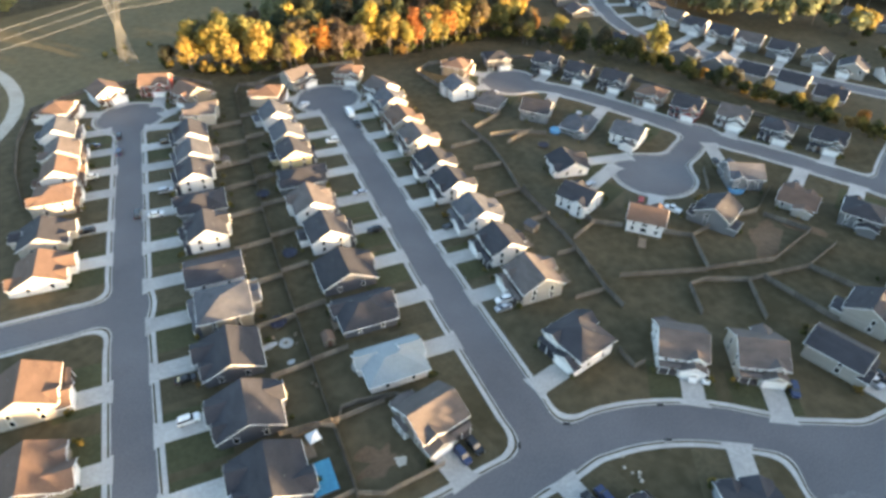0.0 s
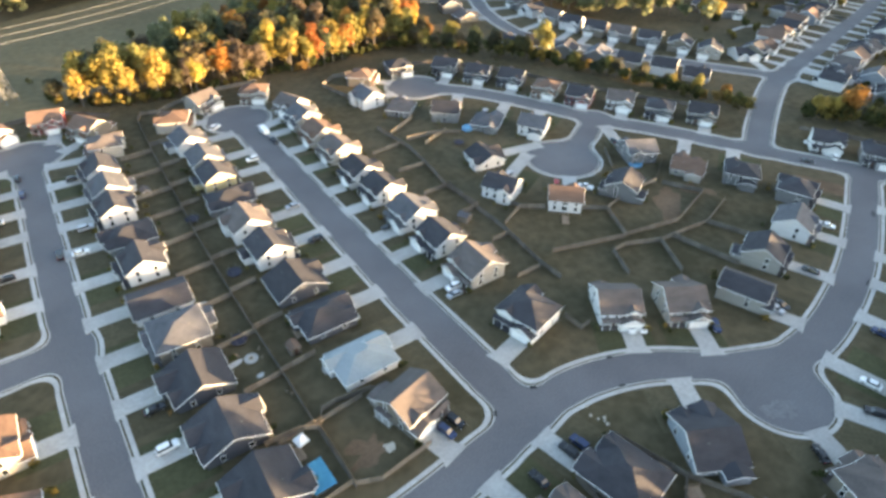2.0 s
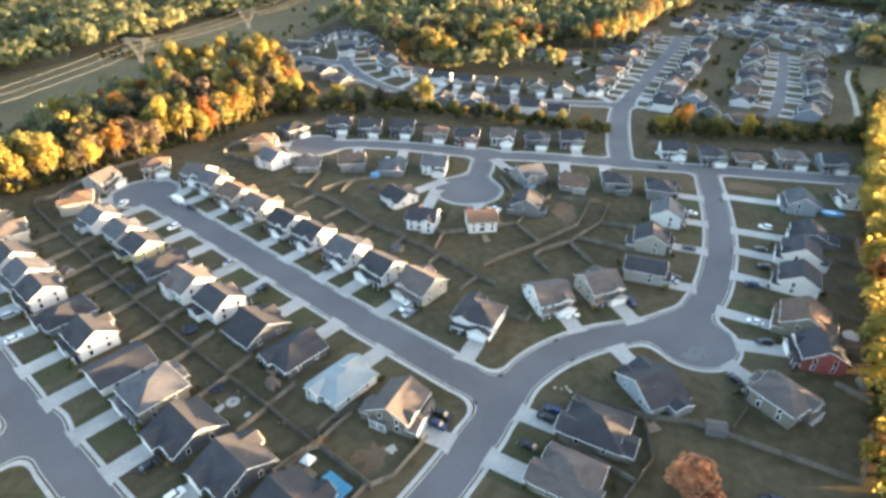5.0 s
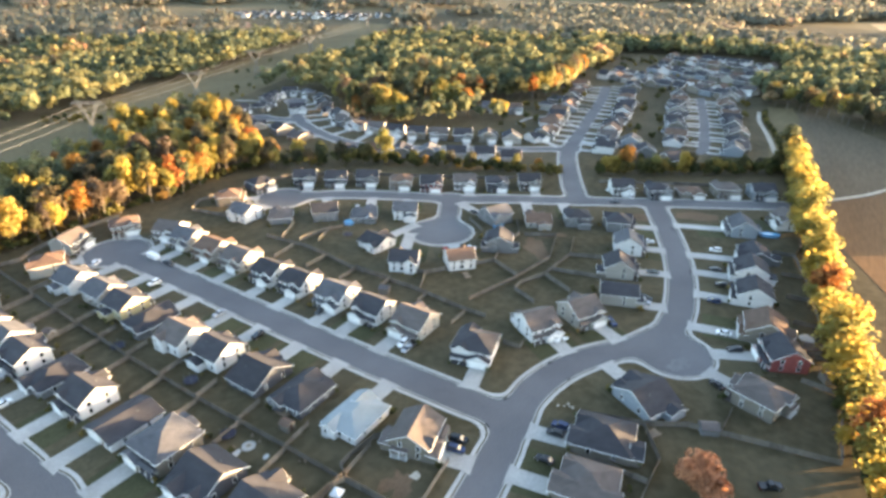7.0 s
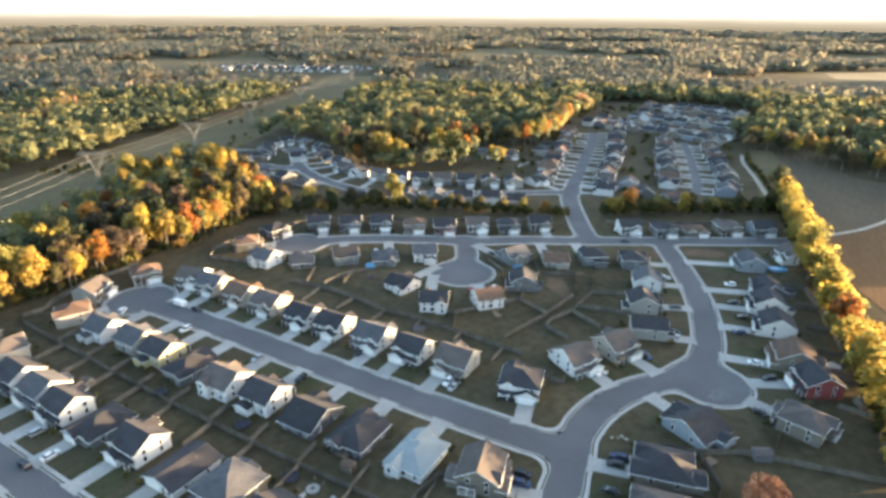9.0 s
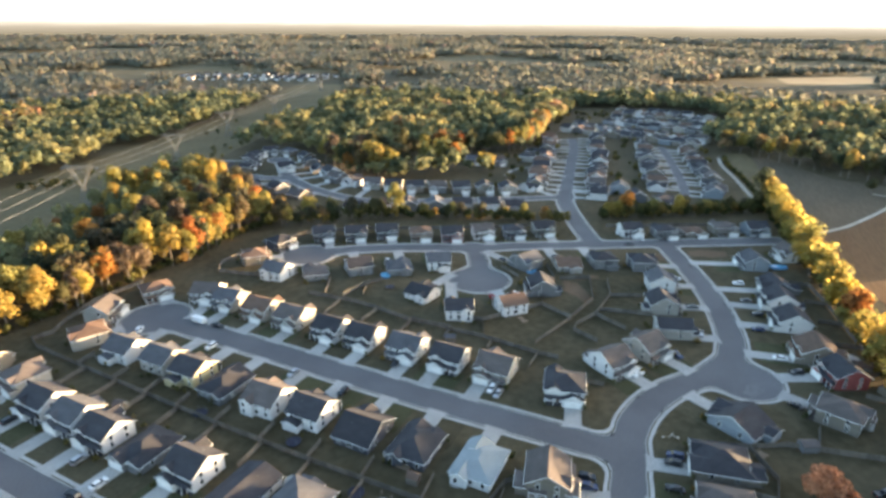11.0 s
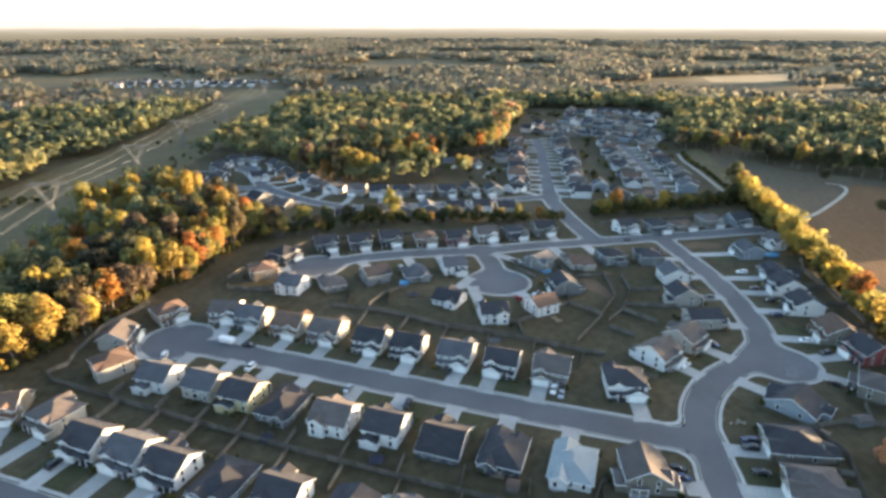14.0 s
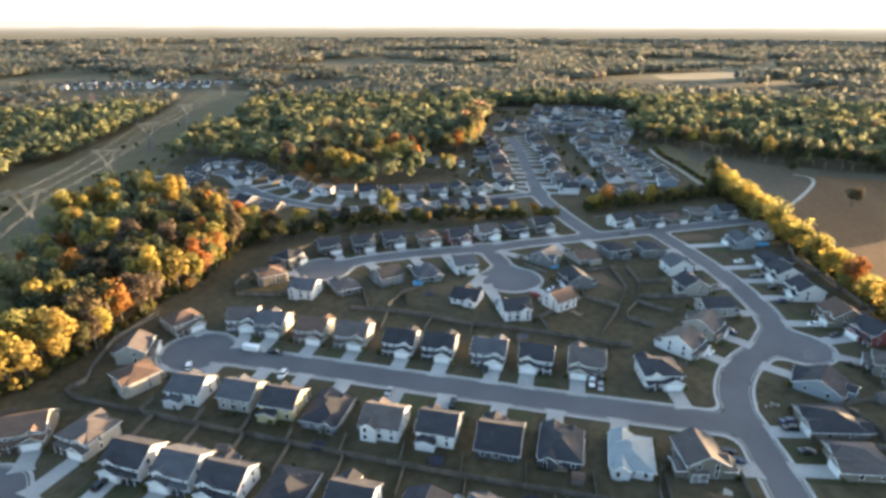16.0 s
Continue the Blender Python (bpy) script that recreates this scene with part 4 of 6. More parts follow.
rng = np.random.default_rng(5)
KINDS, AIRY = [], []
for k in range(7):
    R, H, base = rng.uniform(4.4, 5.8), rng.uniform(13.0, 15.5), rng.uniform(2.4, 4.6)
    KINDS.append((leaf_polys(rng, 1420, R, H, base, 0.47, 4, int(rng.integers(24, 34)), 0.75, (0.24, 0.42), 0.36), trunk_mesh(rng, base + H, base, R)))
for k in range(7):
    AIRY.append(leaf_polys(rng, 1050, rng.uniform(4.6, 5.8), rng.uniform(13.0, 15.5), rng.uniform(1.0, 2.4), 0.45, 4, int(rng.integers(14, 20)), 0.8, (0.3, 0.48), 0.4))
CROWNS = {(k, c): poly_mesh("crown", *(AIRY[k] if c == "leaf_backlit" else KINDS[k][0]), M[c]) for k in range(7) for c in ("leaf_gold", "leaf_backlit", "leaf_mixed", "leaf_rust", "leaf_grey")}
PROTO = {}
LOOK = {"leaf_gold": "broadleaf tree with yellow-gold autumn leaves", "leaf_backlit": "field-edge tree with yellow-gold leaves, backlit glow set into the leaf", "leaf_mixed": "broadleaf tree with olive, yellow and orange autumn leaves", "leaf_rust": "broadleaf tree with rust-orange autumn leaves", "leaf_grey": "half-bare tree with thin grey-brown leaves", "leaf_red": "round garden tree with coral-red autumn leaves"}


def tree(x, y, size=1.0, leaf="leaf_mixed", group="wood edge trees", wide=1.0):
    k = random.randrange(7)
    m = Matrix.LocRotScale((x, y, 0), Euler((0, 0, random.uniform(0, 6.28))), (size * wide, size * wide, size))
    key = (k, leaf)
    if key in PROTO:
        ob = copy_thing(PROTO[key], m)
        ob.matrix_basis = m
        return ob
    ob = tagged(new("tree"), LOOK[leaf], "tree", group)
    ob.matrix_basis = m
    part_of("trunk", KINDS[k][1], ob)
    part_of("crown", CROWNS[key], ob)
    PROTO[key] = ob
    return ob


BUSHES = {}


def bush(x, y, size=1.0, row="hedgerow"):
    BUSHES.setdefault(row, []).append((x, y, size))


def grow_bushes():
    """Each hedgerow as one mass of shrubs."""
    for row, spots in BUSHES.items():
        out, way, tone = [], [], []
        for x, y, size in spots:
            few = row in ("garden", "scrub")
            t = leaf_polys(rng, 40 if few else 150, 2.7 * size, 5.4 * size * random.uniform(0.8, 1.2), 0.1, (0.9 * size if few else 0.72), 4, 7)
            out.append(t[0] + np.array((x, y, 0)))
            way.append(t[1])
            tone.append(np.full(len(t[0]), random.random()))
        me = poly_mesh("hedgerow", np.concatenate(out), np.concatenate(way), M["leaf_hedge"], np.concatenate(tone))
        tagged(new("hedgerow", me), "dense olive-green shrubs and undergrowth " + ("between the gardens" if row == "hedgerow" else "round the houses" if row == "garden" else "under the power line" if row == "scrub" else "below the trees" if row == "underwood" else "among far houses"), "hedge", kind="stuff")


def inside(p, poly):
    c, n = False, len(poly)
    for i in range(n):
        (xa, ya), (xb, yb) = poly[i], poly[i - 1]
        if (ya > p[1]) != (yb > p[1]) and p[0] < (xb - xa) * (p[1] - ya) / (yb - ya) + xa:
            c = not c
    return c


LINE0, LINEN = np.array((-16.0, 302.0)), np.array((-0.43, 0.903))
WOOD = [(-4, 290), (10, 277), (30, 266), (79, 265), (116, 263), (147, 266), (172, 262), (196, 300), (214, 330), (232, 366), (238, 402), (200, 398), (150, 376), (110, 352), (70, 332), (30, 315)]
random.seed(21)
INNER = []
# the wood behind the turning circles: single trees
for gx_ in np.arange(0, 245, 8.4):
    for gy_ in np.arange(255, 410, 8.4):
        p = (gx_ + random.uniform(-3, 3), gy_ + random.uniform(-3, 3))
        if inside(p, WOOD):
            leaf = "leaf_rust" if random.random() < 0.05 and p[0] > 30 else "leaf_gold" if random.random() < (0.75 if p[1] < 286 + 0.05 * p[0] else 0.3) else "leaf_grey" if random.random() < 0.1 else "leaf_mixed"
            if p[1] > 300 + 0.1 * p[0] and leaf == "leaf_mixed":
                INNER.append((*p, random.uniform(0.72, 1.25)))
            else:
                tree(*p, random.uniform(0.72, 1.3), leaf, wide=random.uniform(0.9, 1.35))
for p in smooth_line(WOOD[:7], 3.2):
    bush(p.x + random.uniform(-1.5, 1.5), p.y + 2 + random.uniform(-1.5, 1.5), random.uniform(0.6, 1.1), "underwood")
# the line of golden trees along the field
# the last three points are out of view, added to block the low sun
EAST = smooth_line([(332, 2), (300, -4), (252, -8), (218, -12.5), (186, -17), (158, -19), (136, -21.5), (112, -24.5), (92, -27.5), (60, -33), (20, -40), (-30, -48)], 7.6)
for p in EAST:
    tall = 0.95 if p.x < 100 else 1.04 if p.x < 150 else 1.12
    hue = "leaf_rust" if 149 < p.x < 162 or 78 < p.x < 86 else "leaf_mixed" if random.random() < 0.06 else "leaf_backlit"
    tree(p.x + random.uniform(-1.5, 1.5), p.y + random.uniform(-1.5, 1.5), random.uniform(0.72, 1.12) * tall, hue, "field edge trees", random.uniform(1.2, 1.5))
    if random.random() < 0.3:
        tree(p.x + random.uniform(-2, 2), p.y + random.uniform(3, 5), random.uniform(0.5, 0.75) * tall, random.choice(("leaf_backlit", "leaf_gold")), "field edge trees", 1.15)
# undergrowth, thickened and carried on unseen likewise to stop low sun
for p in smooth_line([(332, 2), (252, -9), (186, -18), (136, -22.5), (92, -28.5), (60, -34), (20, -41), (-30, -49)], 3.0):
    bush(p.x + random.uniform(-1, 1), p.y - 1 + random.uniform(-1.5, 1.5), random.uniform(1.0, 1.5), "underwood")
    bush(p.x + random.uniform(-1, 1), p.y + 3 + random.uniform(-1.5, 1.5), random.uniform(0.45, 0.8), "underwood")
red = tagged(new("tree"), LOOK["leaf_red"], "tree", "garden trees")
red.matrix_basis = pose(51, 3.7, 0)
part_of("trunk", trunk_mesh(rng, 8.5, 1.4, 4.0), red)
part_of("crown", poly_mesh("crown", *leaf_polys(rng, 3000, 6.6, 10.2, 0.7, 0.44, 4, 20), M["leaf_red"]), red)
tree(266.5, 80.5, 0.92, "leaf_rust", "garden trees", 1.25)
for x_, y_, k_, c_ in ((207, 204, 1.12, "leaf_gold"), (161, 268, 1.05, "leaf_gold"), (170, 258, 0.95, "leaf_mixed"), (181, 247, 0.95, "leaf_gold"), (190, 238, 0.85, "leaf_mixed"), (174, 262, 0.9, "leaf_rust"), (215, 190, 0.6, "leaf_mixed"),
                       (240, 136, 0.52, "leaf_gold"), (244, 124, 0.45, "leaf_rust"), (262, 88, 0.5, "leaf_mixed"), (233, 148, 0.45, "leaf_mixed")):
    tree(x_, y_, k_, c_, "hedgerow", 1.1)
tree(191, 444, 0.7, "leaf_mixed", "clearing trees", 1.1)
tree(390, -66, 0.72, "leaf_mixed", "field trees", 1.25)
tree(305, -75, 0.75, "leaf_mixed", "field trees", 1.5)
# tall trees along the edges of the woods behind the far estate and the field
for p in smooth_line([(312, 322), (294, 300), (287, 284)], 9.5) + smooth_line([(330, 300), (356, 270), (382, 244), (406, 218), (430, 198), (452, 194), (500, 196), (552, 204)], 9.0):
    c_ = random.choice(("leaf_gold", "leaf_mixed", "leaf_mixed", "leaf_mixed", "leaf_mixed", "leaf_grey", "leaf_rust"))
    tree(p.x + random.uniform(-2, 3), p.y + random.uniform(0, 5), random.uniform(1.05, 1.5), c_, "far wood edge trees", random.uniform(1.0, 1.25))
for p in smooth_line([(392, -190), (408, -140), (420, -100), (440, -54), (470, -24), (500, 4), (500, 22), (540, 32)], 9.5):
    tree(p.x + random.uniform(0, 4), p.y + random.uniform(-3, 3), random.uniform(0.9, 1.3), random.choice(("leaf_gold", "leaf_mixed", "leaf_mixed", "leaf_mixed")), "field edge trees", random.uniform(1.0, 1.25))
# low growth along the path by the field
for p in smooth_line([(334, 1), (350, 5), (400, 14), (442, 23), (470, 26)], 4):
    bush(p.x, p.y, random.uniform(0.5, 0.8), "underwood")
# rust and golden trees on the near edge of the wood
for x_, y_, c_ in ((66, 268, "leaf_rust"), (74, 266, "leaf_grey"), (82, 267, "leaf_grey"), (98, 266, "leaf_gold"), (106, 264, "leaf_gold"), (120, 265, "leaf_gold"), (128, 266, "leaf_rust"), (146, 268, "leaf_mixed"), (36, 268, "leaf_gold"), (22, 274, "leaf_gold"), (52, 266, "leaf_gold")):
    tree(x_, y_, random.uniform(0.95, 1.25), c_, "wood edge trees", 1.1)
# high golden trees standing out before the wood by the far estate
for x_, y_, k_, c_ in ((289, 263, 1.4, "leaf_gold"), (294, 255, 1.3, "leaf_gold"), (284, 274, 1.4, "leaf_mixed"), (297, 272, 1.5, "leaf_gold"), (302, 279, 1.5, "leaf_mixed"), (296, 289, 1.5, "leaf_mixed"), (310, 254, 1.4, "leaf_mixed"),
                       (324, 240, 1.5, "leaf_gold"), (331, 230, 1.45, "leaf_gold"), (336, 220, 1.15, "leaf_rust"), (340, 200, 0.85, "leaf_gold"), (347, 195, 0.8, "leaf_gold"), (424, 204, 1.4, "leaf_gold"), (436, 197, 1.45, "leaf_gold"),
                       (447, 195, 1.3, "leaf_rust"), (352, 276, 1.4, "leaf_mixed"), (366, 262, 1.4, "leaf_gold")):
    tree(x_, y_, k_, c_, "far wood edge trees", 1.1)
# hedgerow between the two estates
for pts, n in (([(160, 262), (186, 233), (205, 211), (222, 172), (236, 130), (243, 112)], 74), ([(256, 92), (270, 72), (290, 40), (308, 12), (322, 4)], 84)):
    ln = smooth_line(pts, 2)
    for k in range(n):
        p = ln[int(k * (len(ln) - 1) / (n - 1))]
        low = 1.0 if p.y > 212 else 0.68 if p.y > 105 else 0.85
        if random.random() < 0.6 or low < 1 and random.random() < 0.5:
            bush(p.x + random.uniform(-2.2, 2.2), p.y + random.uniform(-2.2, 2.2), random.uniform(1.5, 2.1) * low)
        else:
            tree(p.x + random.uniform(-1.6, 1.6), p.y + random.uniform(-1.6, 1.6), random.uniform(0.55, 0.9) * low, random.choice(("leaf_mixed", "leaf_mixed", "leaf_gold")), "hedgerow", 1.3)

random.seed(33)
for k in range(300):
    p = Vector((random.uniform(290, 700), 0))
    p.y = random.uniform(20, 190) + (p.x - 290) * 0.08
    q = np.array([[p.x, p.y]])
    if min(seg_distance(q, ln)[0] for ln, hw in LINES) > 27 or random.random() < 0.12:
        if min(seg_distance(q, ln)[0] for ln, hw in LINES) > 9:
            bush(p.x, p.y, random.uniform(0.5, 1.15), "far")

# scrub under the power line
for x_, y_ in ((157, 464), (163, 455), (175, 455), (175, 444)):
    for k in range(4):
        bush(x_ + random.uniform(-6, 6), y_ + random.uniform(-6, 6), random.uniform(0.7, 1.2), "scrub")
for k in range(230):
    u, v = random.uniform(-10, 620), random.uniform(-30, 24)
    q = LINE0 + LINEN * v + np.array((LINEN[1], -LINEN[0])) * u
    if noise.noise(Vector((q[0] * 0.02, q[1] * 0.02, 8))) > 0.12 and not (225 < q[0] < 350 and q[1] < 412):
        bush(q[0], q[1], random.uniform(0.6, 1.1), "scrub")
# shrubs along the fronts and sides of the houses
for hs in [o for o in scene.objects if o.name.startswith("house") and o.get("group") == "neighbourhood houses"]:
    for k in range(5):
        side_ = random.choice((-1, 1))
        lx, ly = (random.uniform(-5.5, 5.5), random.uniform(7.4, 9.0)) if random.random() < 0.35 else (side_ * random.uniform(5.2, 6.6), random.uniform(-8.6, -6.8))
        q = hs.matrix_basis @ Vector((lx, ly, 0))
        if road_sdf(np.array([[q.x, q.y]]))[0] > 3.0:
            bush(q.x, q.y, random.uniform(0.18, 0.42), "garden")

# far woods: clumps of crowns, joined
GLADE = ((348, 180), (334, 222), (322, 244), (316, 262), (308, 288), (326, 298), (352, 268), (378, 242), (404, 216), (436, 184))


def is_wood(x, y):
    n = np.dot((x - LINE0[0], y - LINE0[1]), LINEN)
    r = math.hypot(x - 60, y - 60)
    if inside((x, y), ((324, 402), (332, 430), (400, 474), (440, 462), (420, 440), (362, 418), (346, 385))):
        return True
    edge = np.interp(np.dot((x - LINE0[0], y - LINE0[1]), (LINEN[1], -LINEN[0])), (150, 250, 330, 420, 560, 700), (105, 82, 74, 56, 40, 34))
    if -40 < n < edge and x < 900:
        return False
    if inside((x, y), GLADE):
        return False
    if n >= edge and r < 900:
        return noise.noise(Vector((x * 0.004, y * 0.004, 7))) > -0.32 or n < 130
    if inside((x, y), ((288, 292), (276, 250), (303, 216), (333, 190), (434, 186), (566, 200), (700, 205), (800, 330), (640, 520), (420, 470), (362, 420), (346, 385), (324, 330))):
        return True
    if inside((x, y), ((498, 30), (510, 2), (440, -50), (412, -140), (380, -300), (900, -500), (1000, 160), (800, 165), (780, 50), (670, 14), (560, 42))):
        return True
    if r < 700:
        return False
    if inside((x, y), ((1270, -70), (1300, -200), (1470, -375), (1640, -580), (1760, -500), (1610, -280), (1430, -50))):
        return False
    if inside((x, y), ((600, 540), (950, 760), (1000, 1150), (780, 1050), (700, 780), (560, 640))):
        return False
    return noise.noise(Vector((x * 0.0022, y * 0.0022, 2))) + 0.7 * noise.noise(Vector((x * 0.008, y * 0.008, 5))) > 0.0


def woods(name, label, cells, count, sides, leaf, kinds, mat="leaf_far", lobes=7, flat=0.3):
    """Many crowns joined: broad rounded heads of several lobes, the hue by stand and by tree."""
    templates = [leaf_polys(rng, count, 5.8, 14.0, 2.0, leaf, sides, lobes, 0.4) for k in range(kinds)]
    out, way, tone = [], [], []
    for x, y, s in cells:
        t, f_ = templates[random.randrange(kinds)]
        t = t * (s * random.uniform(0.85, 1.2), s * random.uniform(0.85, 1.2), min(s, 1.0 + 0.12 * s) * random.uniform(0.75, 1.3))
        c, q = math.cos(x * 7.3), math.sin(x * 7.3)
        out.append(np.stack([t[..., 0] * c - t[..., 1] * q + x, t[..., 0] * q + t[..., 1] * c + y, t[..., 2]], -1))
        way.append(np.stack([f_[:, 0] * c - f_[:, 1] * q, f_[:, 0] * q + f_[:, 1] * c, f_[:, 2]], -1))
        base = 0.42 + 0.55 * noise.noise(Vector((x * 0.011, y * 0.011, 9))) + random.gauss(0, 0.17)
        tone.append(np.full(count, min(max(base, 0), 1)))
    faces_ = np.concatenate(way) * (1 - flat) + np.array((0, 0, flat))
    me = poly_mesh(name, np.concatenate(out), faces_ / np.linalg.norm(faces_, axis=1)[:, None], M[mat], np.concatenate(tone))
    return tagged(new(name, me), label, "woods", kind="stuff")


grow_bushes()
near_cells, far_cells = [], []
for x in np.arange(-420, 920, 11.2):
    for y in np.arange(-420, 900, 11.2):
        px, py = x + random.uniform(-3, 3), y + random.uniform(-3, 3)
        away = math.hypot(px + 60, py - 30)
        ang = math.degrees(math.atan2(py - 30, px + 60))
        if away < 900 and (-32 < ang < 118 or away < 330) and is_wood(px, py) and not inside((px, py), WOOD):
            gap = noise.noise(Vector((px * 0.03, py * 0.03, 4))) + 0.5 * noise.noise(Vector((px * 0.011, py * 0.011, 6)))
            if gap > -0.33:
                near_cells.append((px, py, random.uniform(0.85, 1.75) * (1.0 + 0.3 * gap)))
r = 880.0
while r < 4640:
    s = max(0.95, r * 0.0008)
    step = 11.0 * s
    for k in range(int(r * radians(150) / step)):
        a = radians(-34) + k * step / r
        px, py = -60 + (r + random.uniform(-3, 3) * s) * math.cos(a), 30 + r * math.sin(a) + random.uniform(-3, 3) * s
        if is_wood(px, py):
            far_cells.append((px, py, s * random.uniform(0.75, 1.2)))
    r += step
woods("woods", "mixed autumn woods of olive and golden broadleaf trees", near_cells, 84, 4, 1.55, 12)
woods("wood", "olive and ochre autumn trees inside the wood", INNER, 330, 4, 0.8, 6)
# painted haze: paled hues, and flat facing to even out the light
woods("distant_woods", "far woods rolling to the horizon, olive and gold paled by painted haze", far_cells, 9, 4, 4.3, 12, "leaf_hazed", 3, 0.75)

# ---- storm drains in the kerb ----
dr = Shape()
dr.box(-0.75, 0.75, -0.35, 0.35, 0.0, 0.155)
DRAIN = dr.mesh("inlet_cover", M["rubber"])
lp = Shape()
lp.box(-0.8, 0.8, 0.35, 0.5, 0.0, 0.17)
LIP = lp.mesh("inlet_lip", M["concrete"])


def drain(x, y):
    """A dark inlet set on the nearest kerb and turned along it."""
    p = Vector((x, y))
    e = 0.4
    for k in range(6):
        d0 = road_sdf(np.array([p[:]]))[0]
        g_ = Vector((road_sdf(np.array([[p.x + e, p.y]]))[0] - d0, road_sdf(np.array([[p.x, p.y + e]]))[0] - d0)).normalized()
        p = p - g_ * d0
    ob = tagged(new("storm_drain"), "dark cast-iron storm drain inlet in the kerb", "drain", "kerb drains")
    ob.matrix_basis = pose(p.x, p.y, 0, 0, 0, math.degrees(math.atan2(g_.y, g_.x)) - 90)
    part_of("grate", DRAIN, ob)
    part_of("lip", LIP, ob, None, "pale concrete lip")


for x, y in ((79.3, 51.6), (75.0, 44.6), (107.2, 9.0), (47.0, 54.5), (58.0, 56.5)):
    drain(x, y)

# ---- fences ----
pn = Shape()
NB = 8
for k in range(NB):
    top = 1.78 + 0.03 * (k % 3)
    for x, dy in ((-0.5 + k / NB, 0.0), (-0.5 + (k + 0.12) / NB, 0.025), (-0.5 + (k + 0.88) / NB, 0.025)):
        pn.v += [(x, -dy, 0.05), (x, -dy, top), (x, 0.02, top), (x, 0.02, 0.05)]
for k in range(3 * NB - 1):
    o = 4 * k
    pn.f += [(o, o + 4, o + 5, o + 1), (o + 1, o + 5, o + 6, o + 2), (o + 2, o + 6, o + 7, o + 3)]
PANEL = pn.mesh("fence_panel", M["wood"])
fp = Shape()
fp.box(-0.07, 0.07, -0.07, 0.07, 0, 1.9)
fp.add([(-0.07, -0.07, 1.9), (0.07, -0.07, 1.9), (0.07, 0.07, 1.9), (-0.07, 0.07, 1.9), (0, 0, 1.97)], [(0, 1, 4), (1, 2, 4), (2, 3, 4), (3, 0, 4)])
FPOST = fp.mesh("fence_post", M["wood"])
NEW = (pn.mesh("fence_panel", M["new_wood"]), fp.mesh("fence_post", M["new_wood"]))


def fence(*pts, high=1.0, fresh=False):
    """A board fence through the points: posts, and a panel between each two."""
    base = Vector(pts[0])
    PAN, POS = NEW if fresh else (PANEL, FPOST)
    ob = tagged(new("fence"), "pale new timber board fence round a back garden" if fresh else "weathered brown board fence round a back garden", "fence", "garden fences")
    ob.matrix_basis = pose(base.x, base.y, 0)
    part_of("post", POS, ob, Matrix.Diagonal((1, 1, high, 1)))
    for a, b_ in zip(pts[:-1], pts[1:]):
        a, b_ = Vector(a) - base, Vector(b_) - base
        n = max(1, round((b_ - a).length / 3.1))
        turn = Matrix.Rotation(math.atan2(b_.y - a.y, b_.x - a.x), 4, "Z")
        for k in range(n):
            p, q = a + (b_ - a) * k / n, a + (b_ - a) * (k + 1) / n
            m_ = (p + q) / 2
            part_of("panel", PAN, ob, Matrix.Translation((m_.x, m_.y, 0)) @ turn @ Matrix.Diagonal(((q - p).length, 1, high, 1)))
            part_of("post", POS, ob, Matrix.Translation((q.x, q.y, 0)) @ turn @ Matrix.Diagonal((1, 1, high, 1)))
    return ob


# back line between the two long streets, and the lot lines on both sides
BACK = [(22, 250), (19.5, 222), (17, 190), (14.8, 160), (13.3, 130), (12.8, 112), (12.4, 92), (11.9, 76), (11.6, 58)]
fence(*BACK)


def back_x(y):
    for (xa, ya), (xb, yb) in zip(BACK[:-1], BACK[1:]):
        if yb <= y <= ya:
            return xb + (xa - xb) * (y - yb) / (ya - yb)
    return BACK[-1][0]


for y, x in ((59, 4), (76, 3.4), (93, 3), (109.6, 3), (126, 3.5), (142.4, 3.5), (159.3, 4), (175.5, 4.5), (190, 4.5), (204.5, 5), (220.5, 8)):
    fence((x, y), (back_x(y + 0.4) - 0.1, y + 0.4))
for y, x in ((76, 24), (94, 21.5), (111.2, 21), (128, 21), (144.6, 22), (161.5, 22.5), (177.6, 22.5), (192, 24.5), (207.5, 25.5), (226, 27)):
    fence((back_x(y) + 0.1, y), (x, y + 0.6))
fence((22, 250), (24.5, 256), (31, 254), (38, 258), (56, 264), (78, 262))
fence((-52.5, 190), (-56, 212), (-57, 236), (-54, 262), (-34, 275), (-4, 277), (14, 262))
# back lines and gardens inside the ring
fence((98.5, 188.6), (99.4, 173.2), (99.8, 168.3), (98.3, 156.3), (94.5, 137.5), (95.5, 121.4))
fence((96.0, 138.1), (94.2, 120.1), (94.2, 111.3), (93.5, 104.1), (92.3, 95.5), (91.0, 86.5), (91.0, 79.1))
fence((97.9, 172.5), (85.5, 171.5))
fence((96.9, 154.5), (86.4, 155.1))
fence((94.5, 137.5), (85.1, 137.4))
fence((95.5, 121.4), (87.5, 120.9))
fence((93.2, 103.7), (87.0, 103.9))
fence((89.8, 86.3), (81.3, 86.7))
fence((106.7, 166.8), (120.5, 171.9))
fence((100.6, 181.7), (115.7, 189.1))
fence((104.3, 121.6), (106.4, 112.6), (113.2, 107.5))
fence((106.4, 112.6), (96.0, 108.4))
fence((119.8, 102.5), (129.4, 95.0), (122.7, 81.6), (143.1, 76.8), (164.4, 82.2))
fence((129.4, 95.0), (145.3, 97.9), (158.0, 96.8), (171.9, 104.4))
fence((158.5, 94.5), (165.0, 82.6))
fence((166.2, 74.7), (150.0, 70.8), (134.4, 72.8), (129.3, 73.4), (118.3, 78.4), (113.0, 78.5), (108.1, 68.7))
fence((134.4, 72.8), (138.4, 52.5))
fence((150.0, 70.8), (154.6, 58.3))
